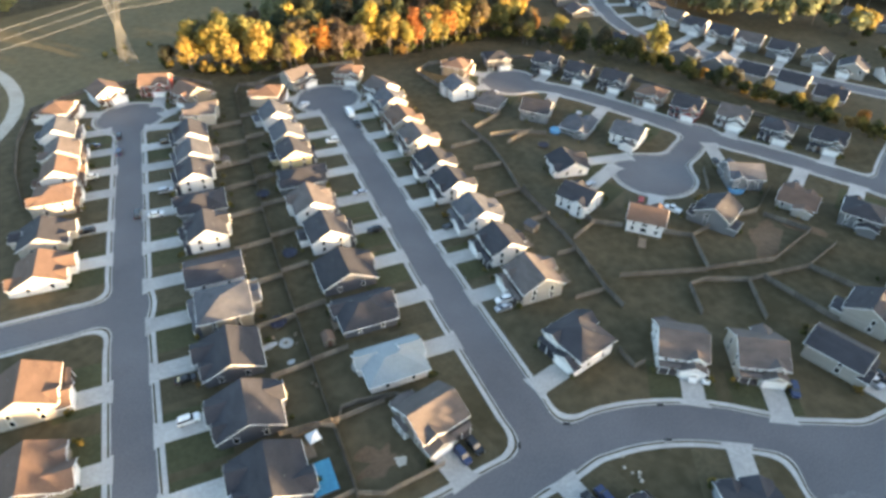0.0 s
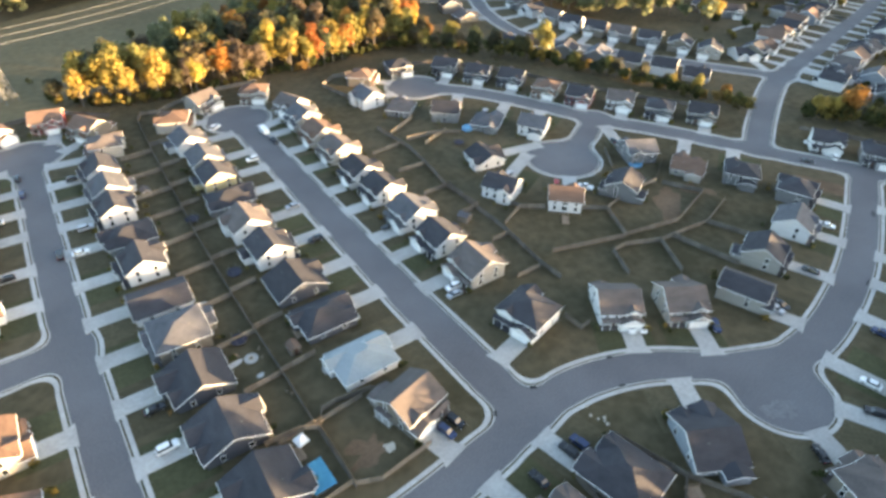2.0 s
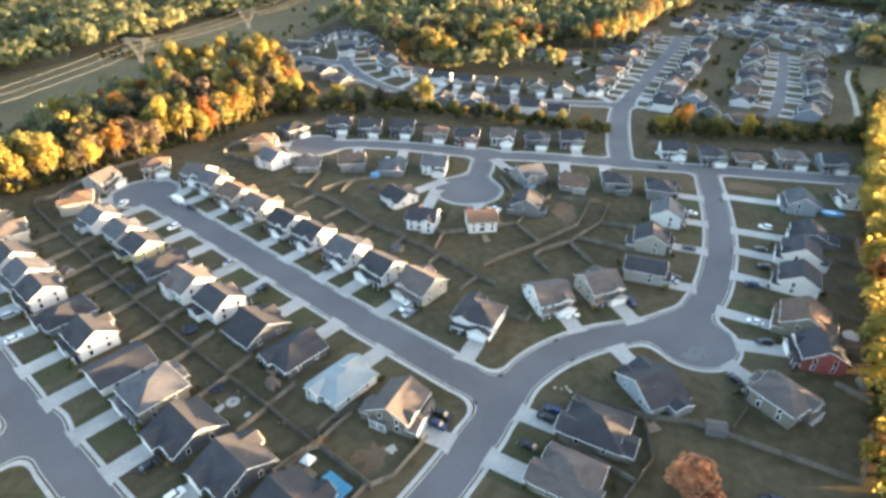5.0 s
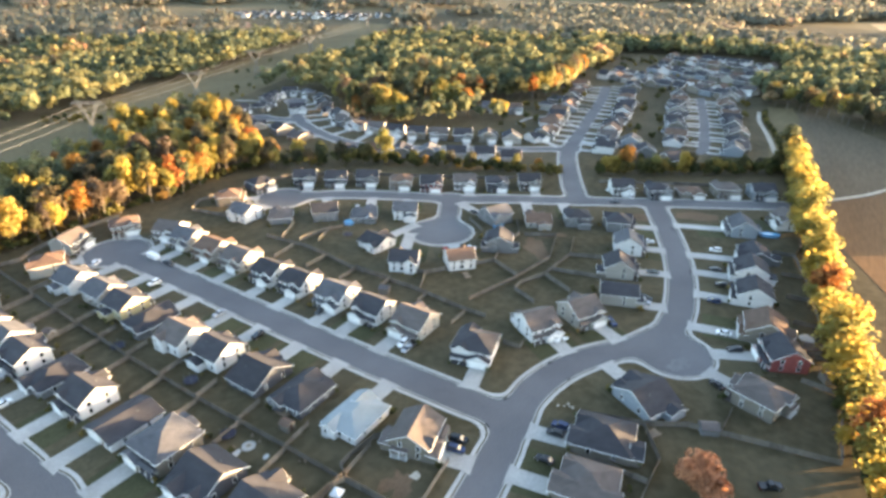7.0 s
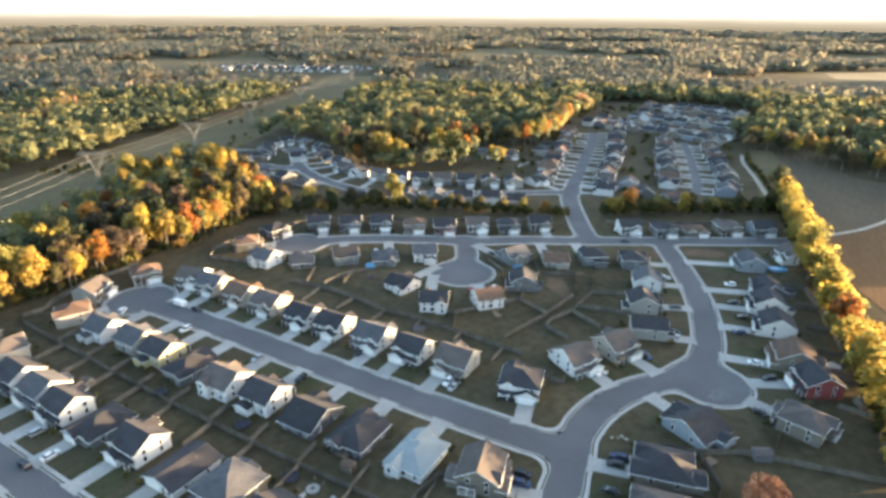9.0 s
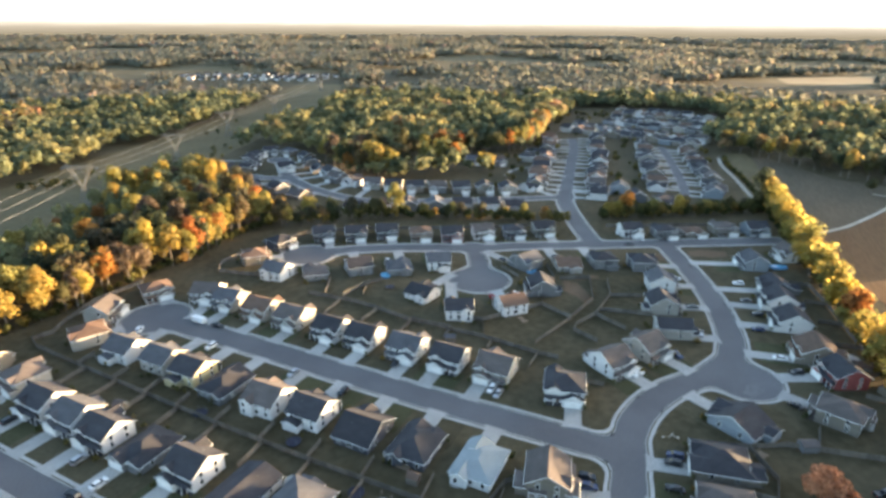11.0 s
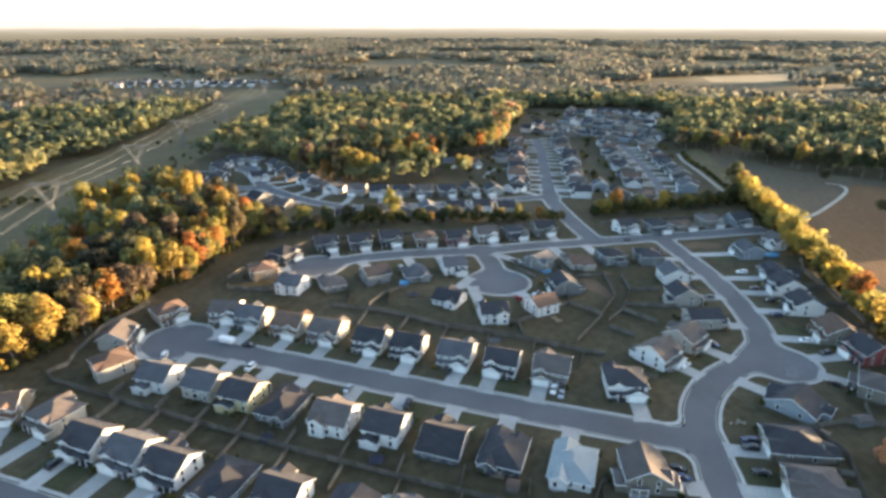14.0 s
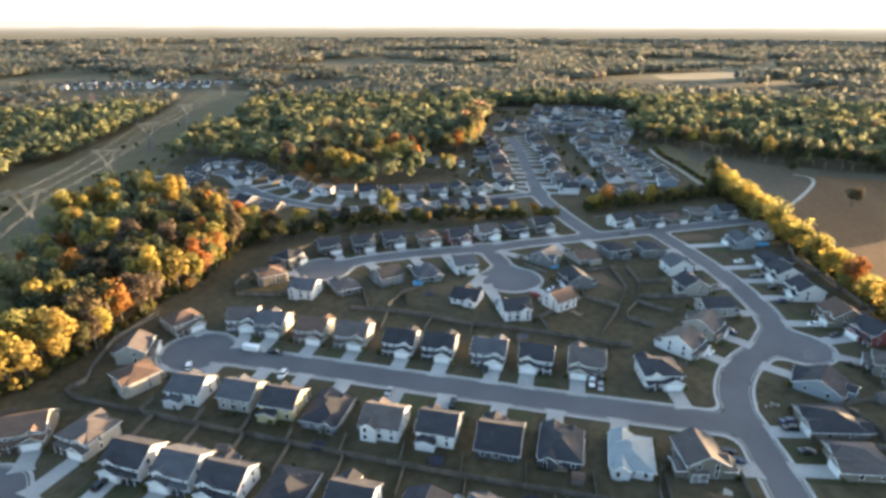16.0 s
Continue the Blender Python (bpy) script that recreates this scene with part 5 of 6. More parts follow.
fence((129.3, 73.4), (122.0, 60.6))
fence((160.9, 123.2), (152.6, 112.2))
fence((97.8, 89.1), (121.8, 81.3))
fence((80.4, 67.4), (80.6, 61.8), (83.7, 62.0))
fence((103, 174), (116, 172), (124, 167))
fence((113.2, 217), (104, 222), (101, 240.6), (110, 247), (128, 246))
fence((150, 240), (164, 234), (184, 206), (200, 172), (214, 146), (228, 124))
fence((243, 88), (250, 74), (262, 50), (276, 20))
# gardens south of the curve
fence((62, 36), (66.5, 20.5), (72, 10.5), (77.6, -23.8), (106.5, -23.9), (108, -14))
fence((66.4, 20.4), (56, 14), (40, 15), (24, 14))
fence((48, 34), (47.5, 15))
fence((84, 1.5), (75.5, 2.5))
fence((121, -14), (124, -21), (142, -18.5), (160, -15.5), (178, -12.5), (197, -8), (222, -12))
for x, y in ((142, -18.4), (160, -15.4), (178, -12.4), (197, -8)):
    fence((x, y), (x - 1, y + 8))
fence((1.2, 77.5), (8.7, 76.8), (12.4, 74.6), (12.2, 66.1), (11.9, 59), fresh=True)
fence((26.4, 77.3), (18.4, 78.7), (14.8, 78.5), (13.0, 75.2))
fence((29.4, 57.4), (16.6, 56.4), (12, 58.6))
fence((26.6, 77.2), (29.0, 74.6))

# ---- lawns, soil, terraces ----
lawn_no = 0
for hs in [o for o in scene.objects if o.name.startswith("house") and o.get("group") == "neighbourhood houses"]:
    m_ = hs.matrix_basis
    lawn_no += 1
    z = 0.006 + 0.0009 * (lawn_no % 12)
    w_, y0_, y1_ = 7.4, -18.5, -4.0
    pts = [m_ @ Vector(q) for q in ((-w_, y0_, 0), (w_, y0_, 0), (w_, y1_, 0), (-w_, y1_, 0))]
    me = mesh_of("lawn", [(p.x, p.y, z) for p in pts], [(0, 1, 2, 3)], M["lawn_green"] if random.random() < 0.5 else M["lawn_dull"])
    tagged(new("ground_lawn", me), "mown front lawn of short dull green grass", "lawn", "front lawns", "structure")


def blob(name, x, y, rx, ry, z, mat, label, cat, turn=0.0, rough=0.15, thick=0.0):
    n = 28
    pts = []
    for k in range(n):
        a = k * math.tau / n
        r_ = 1 + rough * noise.noise(Vector((math.cos(a) * 1.7 + x, math.sin(a) * 1.7 + y, 0)))
        c_, s_ = math.cos(a) * rx * r_, math.sin(a) * ry * r_
        pts.append((x + c_ * math.cos(turn) - s_ * math.sin(turn), y + c_ * math.sin(turn) + s_ * math.cos(turn)))
    v = [(*p, z) for p in pts] + [(*p, 0.0) for p in pts]
    f = [tuple(range(n))] + [(k, k + n, (k + 1) % n + n, (k + 1) % n) for k in range(n)]
    return tagged(new(name, mesh_of(name, v, f, mat)), label, cat, kind="structure")


blob("ground_soil", 150, 85, 9, 5, 0.022, M["bare_soil"], "bare reddish soil patch worn into a garden", "soil", 0.6, 0.8)
blob("ground_soil", 18, 64, 4.5, 3, 0.022, M["bare_soil"], "bare soil patch worn into a garden lawn", "soil", 0.3, 0.9)
blob("ground_soil", 22, 62, 1.3, 1.2, 0.024, M["gravel"], "pale round fire pit patch worn into the grass", "soil", 0.3, 0.6)
blob("ground_soil", 165, 86, 7, 2.5, 0.024, M["bare_soil"], "strip of bare soil along a garden edge", "soil", -1.0, 0.7)
blob("ground_soil", 222, 34, 5, 9, 0.022, M["bare_soil"], "bare soil strip beside a street", "soil", 0.5, 0.5)
blob("ground_soil", 205, 60, 4, 10, 0.022, M["bare_soil"], "bare brown verge strip by the street corner", "soil", 0.35, 0.4)
M["worn_asphalt"] = material("worn_asphalt", (0.098, 0.097, 0.102), (0.150, 0.148, 0.153), 1.2, 0.3, 0.85, 0.15, spec=0.25)
M["tar"] = material("tar", (0.035, 0.035, 0.038), (0.060, 0.060, 0.064), 2.0, 0.3, 0.8, 0.15, spec=0.25)
blob("road_patch", 98.2, 17.6, 4.6, 2.6, 0.036, M["worn_asphalt"], "pale worn stain on the turning circle asphalt", "stain", -0.5, 0.45)
blob("road_patch", 162.0, 25.6, 1.9, 0.8, 0.037, M["tar"], "dark tar repair patch on the street", "patch", 0.2, 0.6)
blob("road_patch", 200.9, 40.9, 1.8, 0.8, 0.037, M["tar"], "dark tar repair patch on the street", "patch", 0.4, 0.6)
random.seed(58)
for x, y in ((62.2, 42.2), (63.3, 44.4), (62.9, 40.6), (63.6, 39.3), (63.4, 38.4), (64.2, 40.0)):
    bm = bmesh.new()
    bmesh.ops.create_icosphere(bm, subdivisions=2, radius=random.uniform(0.28, 0.45))
    for v_ in bm.verts:
        v_.co *= 1 + 0.35 * noise.noise(v_.co * 3 + Vector((x, y, 0)))
        v_.co.z = v_.co.z * 0.7 + 0.2
    me = bpy.data.meshes.new("boulder")
    bm.to_mesh(me)
    bm.free()
    me.materials.append(M["gravel"])
    tagged(new("boulder", me), "small pale boulder set on a front lawn", "stone", "lawn boulders").matrix_basis = pose(x, y, 0, 0, 0, random.uniform(0, 180))
for x, y, rx, ry in ((4.6, 103.0, 2.0, 0.8), (5.2, 126.8, 2.4, 2.0), (21.8, 88.3, 1.5, 1.9), (24.5, 101.2, 1.6, 1.4), (8.1, 96.1, 0.9, 0.7), (126, 113, 2.5, 2.0), (133.8, -14.6, 2.6, 2.2)):
    blob("terrace", x, y, rx, ry, 0.1, M["concrete"], "pale concrete garden terrace", "terrace", 0.2, 0.25)

# ---- cars ----
def loft(s, loops):
    k = len(s.v)
    n = len(loops[0])
    for lp in loops:
        s.v += [tuple(p) for p in lp]
    for q in range(len(loops) - 1):
        s.f += [(k + q * n + i, k + q * n + (i + 1) % n, k + (q + 1) * n + (i + 1) % n, k + (q + 1) * n + i) for i in range(n)]
    s.f += [tuple(k + i for i in range(n))[::-1], tuple(k + (len(loops) - 1) * n + i for i in range(n))]


def ring_xy(x0, x1, hw, z, cut=0.25):
    return [(x0, -hw + cut, z), (x0 + cut, -hw, z), (x1 - cut, -hw, z), (x1, -hw + cut, z), (x1, hw - cut, z), (x1 - cut, hw, z), (x0 + cut, hw, z), (x0, hw - cut, z)]


wh = Shape()
wh.beam((0, -0.11, 0), (0, 0.11, 0), 0.34, n=16)
TYRE = wh.mesh("tyre", M["rubber"], False)
wr = Shape()
wr.beam((0, -0.12, 0), (0, 0.12, 0), 0.21, n=12)
RIM = wr.mesh("rim", M["rim"])
lb = Shape()
lb.box(-0.05, 0.05, -0.2, 0.2, -0.07, 0.07)
TAIL, HEADL = lb.mesh("tail_lamp", M["lamp_glass"]), lb.mesh("head_lamp", M["head_glass"])
CARS = {}
CAR_DIMS = {"sedan": (2.35, 0.90, 0.92, 1.44, (-1.75, 1.15), (-1.15, 0.45)), "suv": (2.35, 0.95, 1.08, 1.74, (-2.2, 1.05), (-1.9, 0.45)), "pickup": (2.75, 0.97, 1.08, 1.82, (-0.75, 1.35), (-0.6, 0.75))}


def car(x, y, heading, kind="sedan", paint="black"):
    m_ = pose(x, y, 0.03 if abs(road_sdf(np.array([[x, y]]))[0]) < 0 or road_sdf(np.array([[x, y]]))[0] < 0 else 0.16, 0, 0, heading)
    key = (kind, paint)
    if key in CARS:
        return copy_thing(CARS[key], m_)
    hl_, hw, belt, top, g0, g1 = CAR_DIMS[kind]
    ob = tagged(new("car"), f"{paint} {kind} parked on the concrete" if kind != "suv" else f"{paint} sport utility car parked on concrete", "car", "parked cars")
    ob.matrix_basis = m_
    body = Shape()
    loft(body, [ring_xy(-hl_ + 0.1, hl_ - 0.15, hw - 0.08, 0.22), ring_xy(-hl_, hl_, hw, 0.5), ring_xy(-hl_ + 0.02, hl_ - 0.04, hw, 0.72), ring_xy(-hl_ + 0.06, hl_ - 0.16, hw - 0.05, belt if kind != "pickup" else 1.0)])
    if kind == "pickup":
        body.box(-2.6, -0.85, -0.95, -0.85, 0.98, 1.12)
        body.box(-2.6, -0.85, 0.85, 0.95, 0.98, 1.12)
        body.box(-2.68, -2.58, -0.95, 0.95, 0.98, 1.12)
    part_of("body", body.mesh("car_body", PAINTS[paint]), ob)
    cab = Shape()
    loft(cab, [ring_xy(g0[0], g0[1], hw - 0.08, belt - 0.02, 0.12), ring_xy(g1[0] - 0.02, g1[1] + 0.02, hw - 0.23, top - 0.06, 0.12)])
    part_of("window_glass", cab.mesh("car_glass", M["glass"]), ob)
    roof_ = Shape()
    loft(roof_, [ring_xy(g1[0] - 0.06, g1[1] + 0.06, hw - 0.2, top - 0.07, 0.14), ring_xy(g1[0] + 0.05, g1[1] - 0.05, hw - 0.28, top, 0.14)])
    part_of("roof", roof_.mesh("car_roof", PAINTS[paint]), ob)
    for ax in (-hl_ + 0.85, hl_ - 0.9):
        for sy in (-1, 1):
            w_ = part_of("wheel", TYRE, ob, Matrix.Translation((ax, sy * (hw - 0.1), 0.34)))
            part_of("rim", RIM, w_)
    for sy in (-1, 1):
        part_of("head_lamp", HEADL, ob, Matrix.Translation((hl_ - 0.1, sy * (hw - 0.3), 0.68)))
        part_of("tail_lamp", TAIL, ob, Matrix.Translation((-hl_ + 0.02, sy * (hw - 0.25), 0.75)))
    CARS[key] = ob
    return ob


car(-15.3, 88.8, 0, "suv", "white")
car(-14.6, 100.2, 0, "sedan", "black")
car(-15.5, 169.6, -3, "sedan", "white")
car(-20.6, 172, 87, "suv", "black")
car(-23.9, 227, 87, "sedan", "black")
car(-24.2, 214.5, 87, "suv", "navy")
car(-8.5, 215.5, -3, "suv", "black")
car(-32.4, 222.4, 177, "sedan", "navy")
car(-34.5, 168.4, 177, "suv", "black")
car(-11.5, 182, -3, "suv", "silver")
car(-33.4, 200.4, 177, "sedan", "white")
car(60.1, 202.6, -92, "pickup", "black")
car(45.4, 156.4, 178, "sedan", "silver")
car(43.0, 135.6, 178, "suv", "black")
car(36.8, 58.6, -78, "suv", "black")
car(33.6, 57.6, -78, "suv", "navy")
car(54.6, 38.6, 96, "suv", "navy")
car(51.4, 38.8, 96, "suv", "black")
car(41.8, 37.8, 94, "sedan", "black")
car(109.4, 41.6, -128, "suv", "navy")
car(91.0, 54.4, -128, "suv", "white")
car(93.6, 52.8, -128, "sedan", "white")
car(128.4, 36, -88, "pickup", "silver")
car(131, 35.6, -88, "suv", "black")
car(152.6, 38.2, 108, "sedan", "black")
car(142.2, 14.6, 100, "suv", "navy")
car(114.2, 4.4, 118, "suv", "black")
car(93.6, 6.6, 60, "sedan", "black")
car(63.6, 93.8, 178, "suv", "white")
car(62.0, 91.2, 178, "sedan", "silver")
car(217.6, 71.8, -60, "sedan", "black")
car(47.2, 193.4, 178, "suv", "white")
car(64.4, 128.4, 178, "sedan", "black")
car(229, 67, 30, "suv", "white")
car(233, 78.5, 118, "sedan", "white")
car(150, 216.5, 40, "suv", "black")
car(164.4, 52.0, -72, "suv", "white")
car(180, 46.4, -72, "sedan", "white")
car(186, 20.5, 100, "suv", "white")
car(168, 18, 103, "sedan", "black")
car(156, 14, 100, "suv", "black")
car(46.5, 248.5, 110, "sedan", "black")
car(45.5, 226.8, 30, "suv", "white")

car(61.0, -9.6, -58, "pickup", "black")
# more cars on driveways further off
random.seed(44)
parked = [o.matrix_basis.translation.xy for o in scene.objects if o.get("category") == "car"]
for hs in [o for o in scene.objects if o.name.startswith("house") and o.get("group") == "neighbourhood houses"]:
    m_ = hs.matrix_basis
    if m_.translation.x < 100 or random.random() < 0.5:
        continue
    q = m_ @ Vector((random.choice((2.4, 4.0)), -12.2, 0))
    dq = road_sdf(np.array([[q.x, q.y]]))[0]
    if dq > 2.4 and all((q.xy - w_).length > 6 for w_ in parked):
        car(q.x, q.y, math.degrees(m_.to_euler().z) - 90, random.choice(("suv", "sedan", "pickup")), random.choice(("white", "black", "silver", "black", "navy", "red")))

# ---- garden things ----
def ring_pool(x, y, r_, wide=1.0, turn=0.0):
    ob = tagged(new("pool"), "round above-ground pool with blue water", "pool", "garden pools")
    ob.matrix_basis = pose(x, y, 0, 0, 0, turn)
    n = 28
    s = Shape()
    for rr, z in ((r_, 0), (r_, 1.2), (r_ - 0.15, 1.2), (r_ - 0.15, 0.2)):
        s.v += [(math.cos(k * math.tau / n) * rr * wide, math.sin(k * math.tau / n) * rr, z) for k in range(n)]
    for q in range(3):
        s.f += [(q * n + k, q * n + (k + 1) % n, (q + 1) * n + (k + 1) % n, (q + 1) * n + k) for k in range(n)]
    part_of("pool_wall", s.mesh("pool_wall", M["pool_wall"]), ob)
    w_ = mesh_of("water", [(math.cos(k * math.tau / n) * (r_ - 0.14) * wide, math.sin(k * math.tau / n) * (r_ - 0.14), 1.0) for k in range(n)], [tuple(range(n))], M["pool_water"])
    part_of("water", w_, ob, None, "still blue water")
    return ob


ring_pool(128.6, 168, 2.2)
ring_pool(162.6, 109.4, 2.6, 1.3, 30)
ring_pool(215, 2.6, 2.0, 2.2, 110)
tp = Shape()
tp.box(-2.2, 2.2, -3.4, 3.4, 0.0, 1.0)
tarp = tagged(new("covered_pool", None), "rectangular pool under a bright teal-blue cover", "pool", "garden pools")
tarp.matrix_basis = pose(6.6, 64.4, 0, 0, 0, 0)
part_of("pool_wall", tp.mesh("pool_side", M["deck"]), tarp)
cv = Shape()
for k in range(8):
    for q in range(10):
        x0, y0 = -2.35 + k * 0.5875, -3.55 + q * 0.71
        zz = [1.03 + 0.05 * noise.noise(Vector((a * 1.1, b_ * 1.1, 4))) for a, b_ in ((x0, y0), (x0 + 0.5875, y0), (x0 + 0.5875, y0 + 0.71), (x0, y0 + 0.71))]
        cv.add([(x0, y0, zz[0]), (x0 + 0.5875, y0, zz[1]), (x0 + 0.5875, y0 + 0.71, zz[2]), (x0, y0 + 0.71, zz[3])], [(0, 1, 2, 3)])
M["tarp"] = material("pool_cover", (0.02, 0.16, 0.26), (0.04, 0.23, 0.34), 2.0, 0.4, 0.55, 0.2)
M["canvas"] = material("white_canvas", (0.42, 0.43, 0.44), (0.52, 0.53, 0.54), 2.0, 0.4, 0.7, 0.1)
M["net"] = material("black_mat", (0.015, 0.017, 0.03), (0.03, 0.032, 0.05), 3.0, 0.4, 0.8, 0.05)
part_of("cover", cv.mesh("pool_cover", M["tarp"]), tarp, None, "teal-blue pool cover")


def canopy(x, y, turn, w=3.0):
    ob = tagged(new("canopy"), "white garden canopy on four thin legs", "canopy", "garden shelters")
    ob.matrix_basis = pose(x, y, 0, 0, 0, turn)
    s = Shape()
    h_ = w / 2
    s.add([(-h_, -h_, 2.2), (h_, -h_, 2.2), (h_, h_, 2.2), (-h_, h_, 2.2), (0, 0, 2.9), (-h_, -h_, 2.0), (h_, -h_, 2.0), (h_, h_, 2.0), (-h_, h_, 2.0)],
          [(0, 1, 4), (1, 2, 4), (2, 3, 4), (3, 0, 4), (5, 6, 1, 0), (6, 7, 2, 1), (7, 8, 3, 2), (8, 5, 0, 3)])
    part_of("cloth", s.mesh("cloth", M["canvas"]), ob)
    for sx in (-1, 1):
        for sy in (-1, 1):
            q = Shape()
            q.beam((sx * (h_ - 0.05), sy * (h_ - 0.05), 0.0), (sx * (h_ - 0.05), sy * (h_ - 0.05), 2.2), 0.04)
            part_of("leg", q.mesh("leg", M["steel"]), ob)
    return ob


canopy(7.3, 73.1, 10, 2.6)


def trampoline(x, y):
    ob = tagged(new("trampoline"), "round trampoline with a black mat in a garden", "trampoline", "garden toys")
    ob.matrix_basis = pose(x, y, 0)
    n = 24
    part_of("mat", mesh_of("mat", [(math.cos(k * math.tau / n) * 1.7, math.sin(k * math.tau / n) * 1.7, 0.85) for k in range(n)], [tuple(range(n))], M["net"]), ob)
    s = Shape()
    for rr, z in ((2.1, 0.8), (2.1, 0.9), (1.68, 0.9), (1.68, 0.8)):
        s.v += [(math.cos(k * math.tau / n) * rr, math.sin(k * math.tau / n) * rr, z) for k in range(n)]
    for q in range(4):
        s.f += [(q * n + k, q * n + (k + 1) % n, ((q + 1) % 4) * n + (k + 1) % n, ((q + 1) % 4) * n + k) for k in range(n)]
    part_of("pad", s.mesh("pad", M["net"]), ob, None, "dark edge pad")
    for k in range(6):
        a = k * math.tau / 6
        q = Shape()
        q.beam((math.cos(a) * 1.95, math.sin(a) * 1.95, 0), (math.cos(a) * 1.95, math.sin(a) * 1.95, 2.4), 0.035)
        part_of("pole", q.mesh("pole", M["steel"]), ob)
    return ob


trampoline(8.2, 109.4)
trampoline(17.3, 135)
trampoline(118, 160)
trampoline(16.5, 168)


def shed(x, y, turn, w=3.0, d=3.6, wall="tan", tile="slate"):
    ob = tagged(new("shed"), f"small {WORD[wall]} garden shed with a gabled roof", "shed", "garden sheds")
    ob.matrix_basis = pose(x, y, 0, 0, 0, turn)
    a, b_ = Shape(), Shape()
    prism(a, -w / 2, w / 2, -d / 2, d / 2, 0, 2.1, w * 0.28, "y")
    gable(b_, -w / 2, w / 2, -d / 2, d / 2, 2.1, w * 0.28, 0.2, "y", 0.1)
    part_of("wall", a.mesh("shed_wall", WALLS[wall]), ob)
    part_of("roof", b_.mesh("shed_roof", ROOFS[tile]), ob)
    part_of("door", DOOR, ob, Matrix.Translation((0, -d / 2 - 0.005, 0.05)))
    return ob


shed(73.0, 5.6, 25, 3.2, 4.4, "grey", "grey")
shed(87, 118, 20)
shed(17.8, 98.5, 0, 2.6, 3.0, "tan", "brown")
shed(9, 192, 5, 2.8, 3.2, "cream", "grey")
shed(113, -21, 30, 3.6, 4.6, "tan", "grey")
shed(126.5, -16, 10, 4, 5, "tan", "brown")


def deck(x, y, turn, w=4.0, d=3.2, h=0.6):
    ob = tagged(new("deck"), "raised wooden garden deck behind a house", "deck", "garden decks")
    ob.matrix_basis = pose(x, y, 0, 0, 0, turn)
    n = int(w / 0.2)
    for k in range(n):
        s = Shape()
        s.box(-w / 2 + k * w / n + 0.01, -w / 2 + (k + 1) * w / n - 0.01, -d / 2, d / 2, h - 0.04, h)
        part_of("plank", s.mesh("plank", M["deck"]), ob)
    for sx in (-1, 1):
        for sy in (-1, 1):
            s = Shape()
            s.box(sx * (w / 2 - 0.1) - 0.06, sx * (w / 2 - 0.1) + 0.06, sy * (d / 2 - 0.1) - 0.06, sy * (d / 2 - 0.1) + 0.06, 0, h + 0.9)
            part_of("post", s.mesh("deck_post", M["deck"]), ob)
    s = Shape()
    s.box(-w / 2, w / 2, d / 2 - 0.13, d / 2 - 0.07, h + 0.82, h + 0.9)
    part_of("rail", s.mesh("deck_rail", M["deck"]), ob)
    return ob


deck(4.6, 71.6, 0, 4.6, 3.6, 0.3)
deck(64.6, 17.4, -30, 3.2, 2.6)
deck(64.5, 24.5, 10, 3.4, 2.6)
deck(21.3, 103, 90, 3.4, 2.4)
deck(82.5, 94.5, -92, 4.0, 2.8)
deck(81.6, 112, -92, 4.0, 2.6)
deck(113.4, 98.6, 45, 5.0, 2.2, 0.4)

def ring_patio(x, y, r_=1.7, hole=0.6):
    """A round paved patio with a fire pit of stones in its middle."""
    ob = tagged(new("fire_pit_patio"), "round pale paved patio with a stone fire pit", "patio", "garden terraces")
    ob.matrix_basis = pose(x, y, 0)
    n = 26
    s = Shape()
    for rr, z in ((r_, 0.0), (r_, 0.1), (hole, 0.1), (hole, 0.0)):
        s.v += [(math.cos(k * math.tau / n) * rr, math.sin(k * math.tau / n) * rr, z) for k in range(n)]
    for q in range(3):
        s.f += [(q * n + k, q * n + (k + 1) % n, (q + 1) * n + (k + 1) % n, (q + 1) * n + k) for k in range(n)]
    part_of("paving", s.mesh("ring_paving", M["concrete"]), ob)
    st = Shape()
    st.box(-0.17, 0.17, -0.11, 0.11, 0.0, 0.34)
    stone = st.mesh("pit_stone", M["gravel"])
    for k in range(10):
        a = k * math.tau / 10
        part_of("stone", stone, ob, Matrix.Translation((math.cos(a) * hole, math.sin(a) * hole, 0.02)) @ Matrix.Rotation(a + math.pi / 2, 4, "Z"))
    return ob


ring_patio(8.4, 102.4)


def rear_porch(x, y, turn, w=3.6, d=3.2, h=2.5, tile="grey"):
    """A covered porch on white posts with a slab floor."""
    ob = tagged(new("rear_porch"), "covered rear porch on white posts with a low shingle roof", "porch", "rear porches")
    ob.matrix_basis = pose(x, y, 0, 0, 0, turn)
    r_ = Shape()
    r_.add([(-w / 2, -d / 2, h), (w / 2, -d / 2, h), (w / 2, d / 2, h + 0.55), (-w / 2, d / 2, h + 0.55), (-w / 2, -d / 2, h + 0.18), (w / 2, -d / 2, h + 0.18), (w / 2, d / 2, h + 0.73), (-w / 2, d / 2, h + 0.73)],
           [(3, 2, 1, 0), (4, 5, 6, 7), (0, 1, 5, 4), (1, 2, 6, 5), (2, 3, 7, 6), (3, 0, 4, 7)])
    part_of("roof", r_.mesh("porch_roof", ROOFS[tile]), ob)
    f_ = Shape()
    f_.box(-w / 2, w / 2, -d / 2, d / 2, 0, 0.15)
    part_of("floor", f_.mesh("porch_floor", M["concrete"]), ob)
    g_ = Shape()
    g_.beam((-w / 2, -d / 2, h + 0.06), (w / 2, -d / 2, h + 0.06), 0.09, n=4)
    part_of("fascia", g_.mesh("porch_fascia", M["trim"]), ob)
    for q in (-w / 2 + 0.15, 0.0, w / 2 - 0.15):
        part_of("post", POST, ob, Matrix.Translation((q, -d / 2 + 0.15, 0.1)))
    return ob


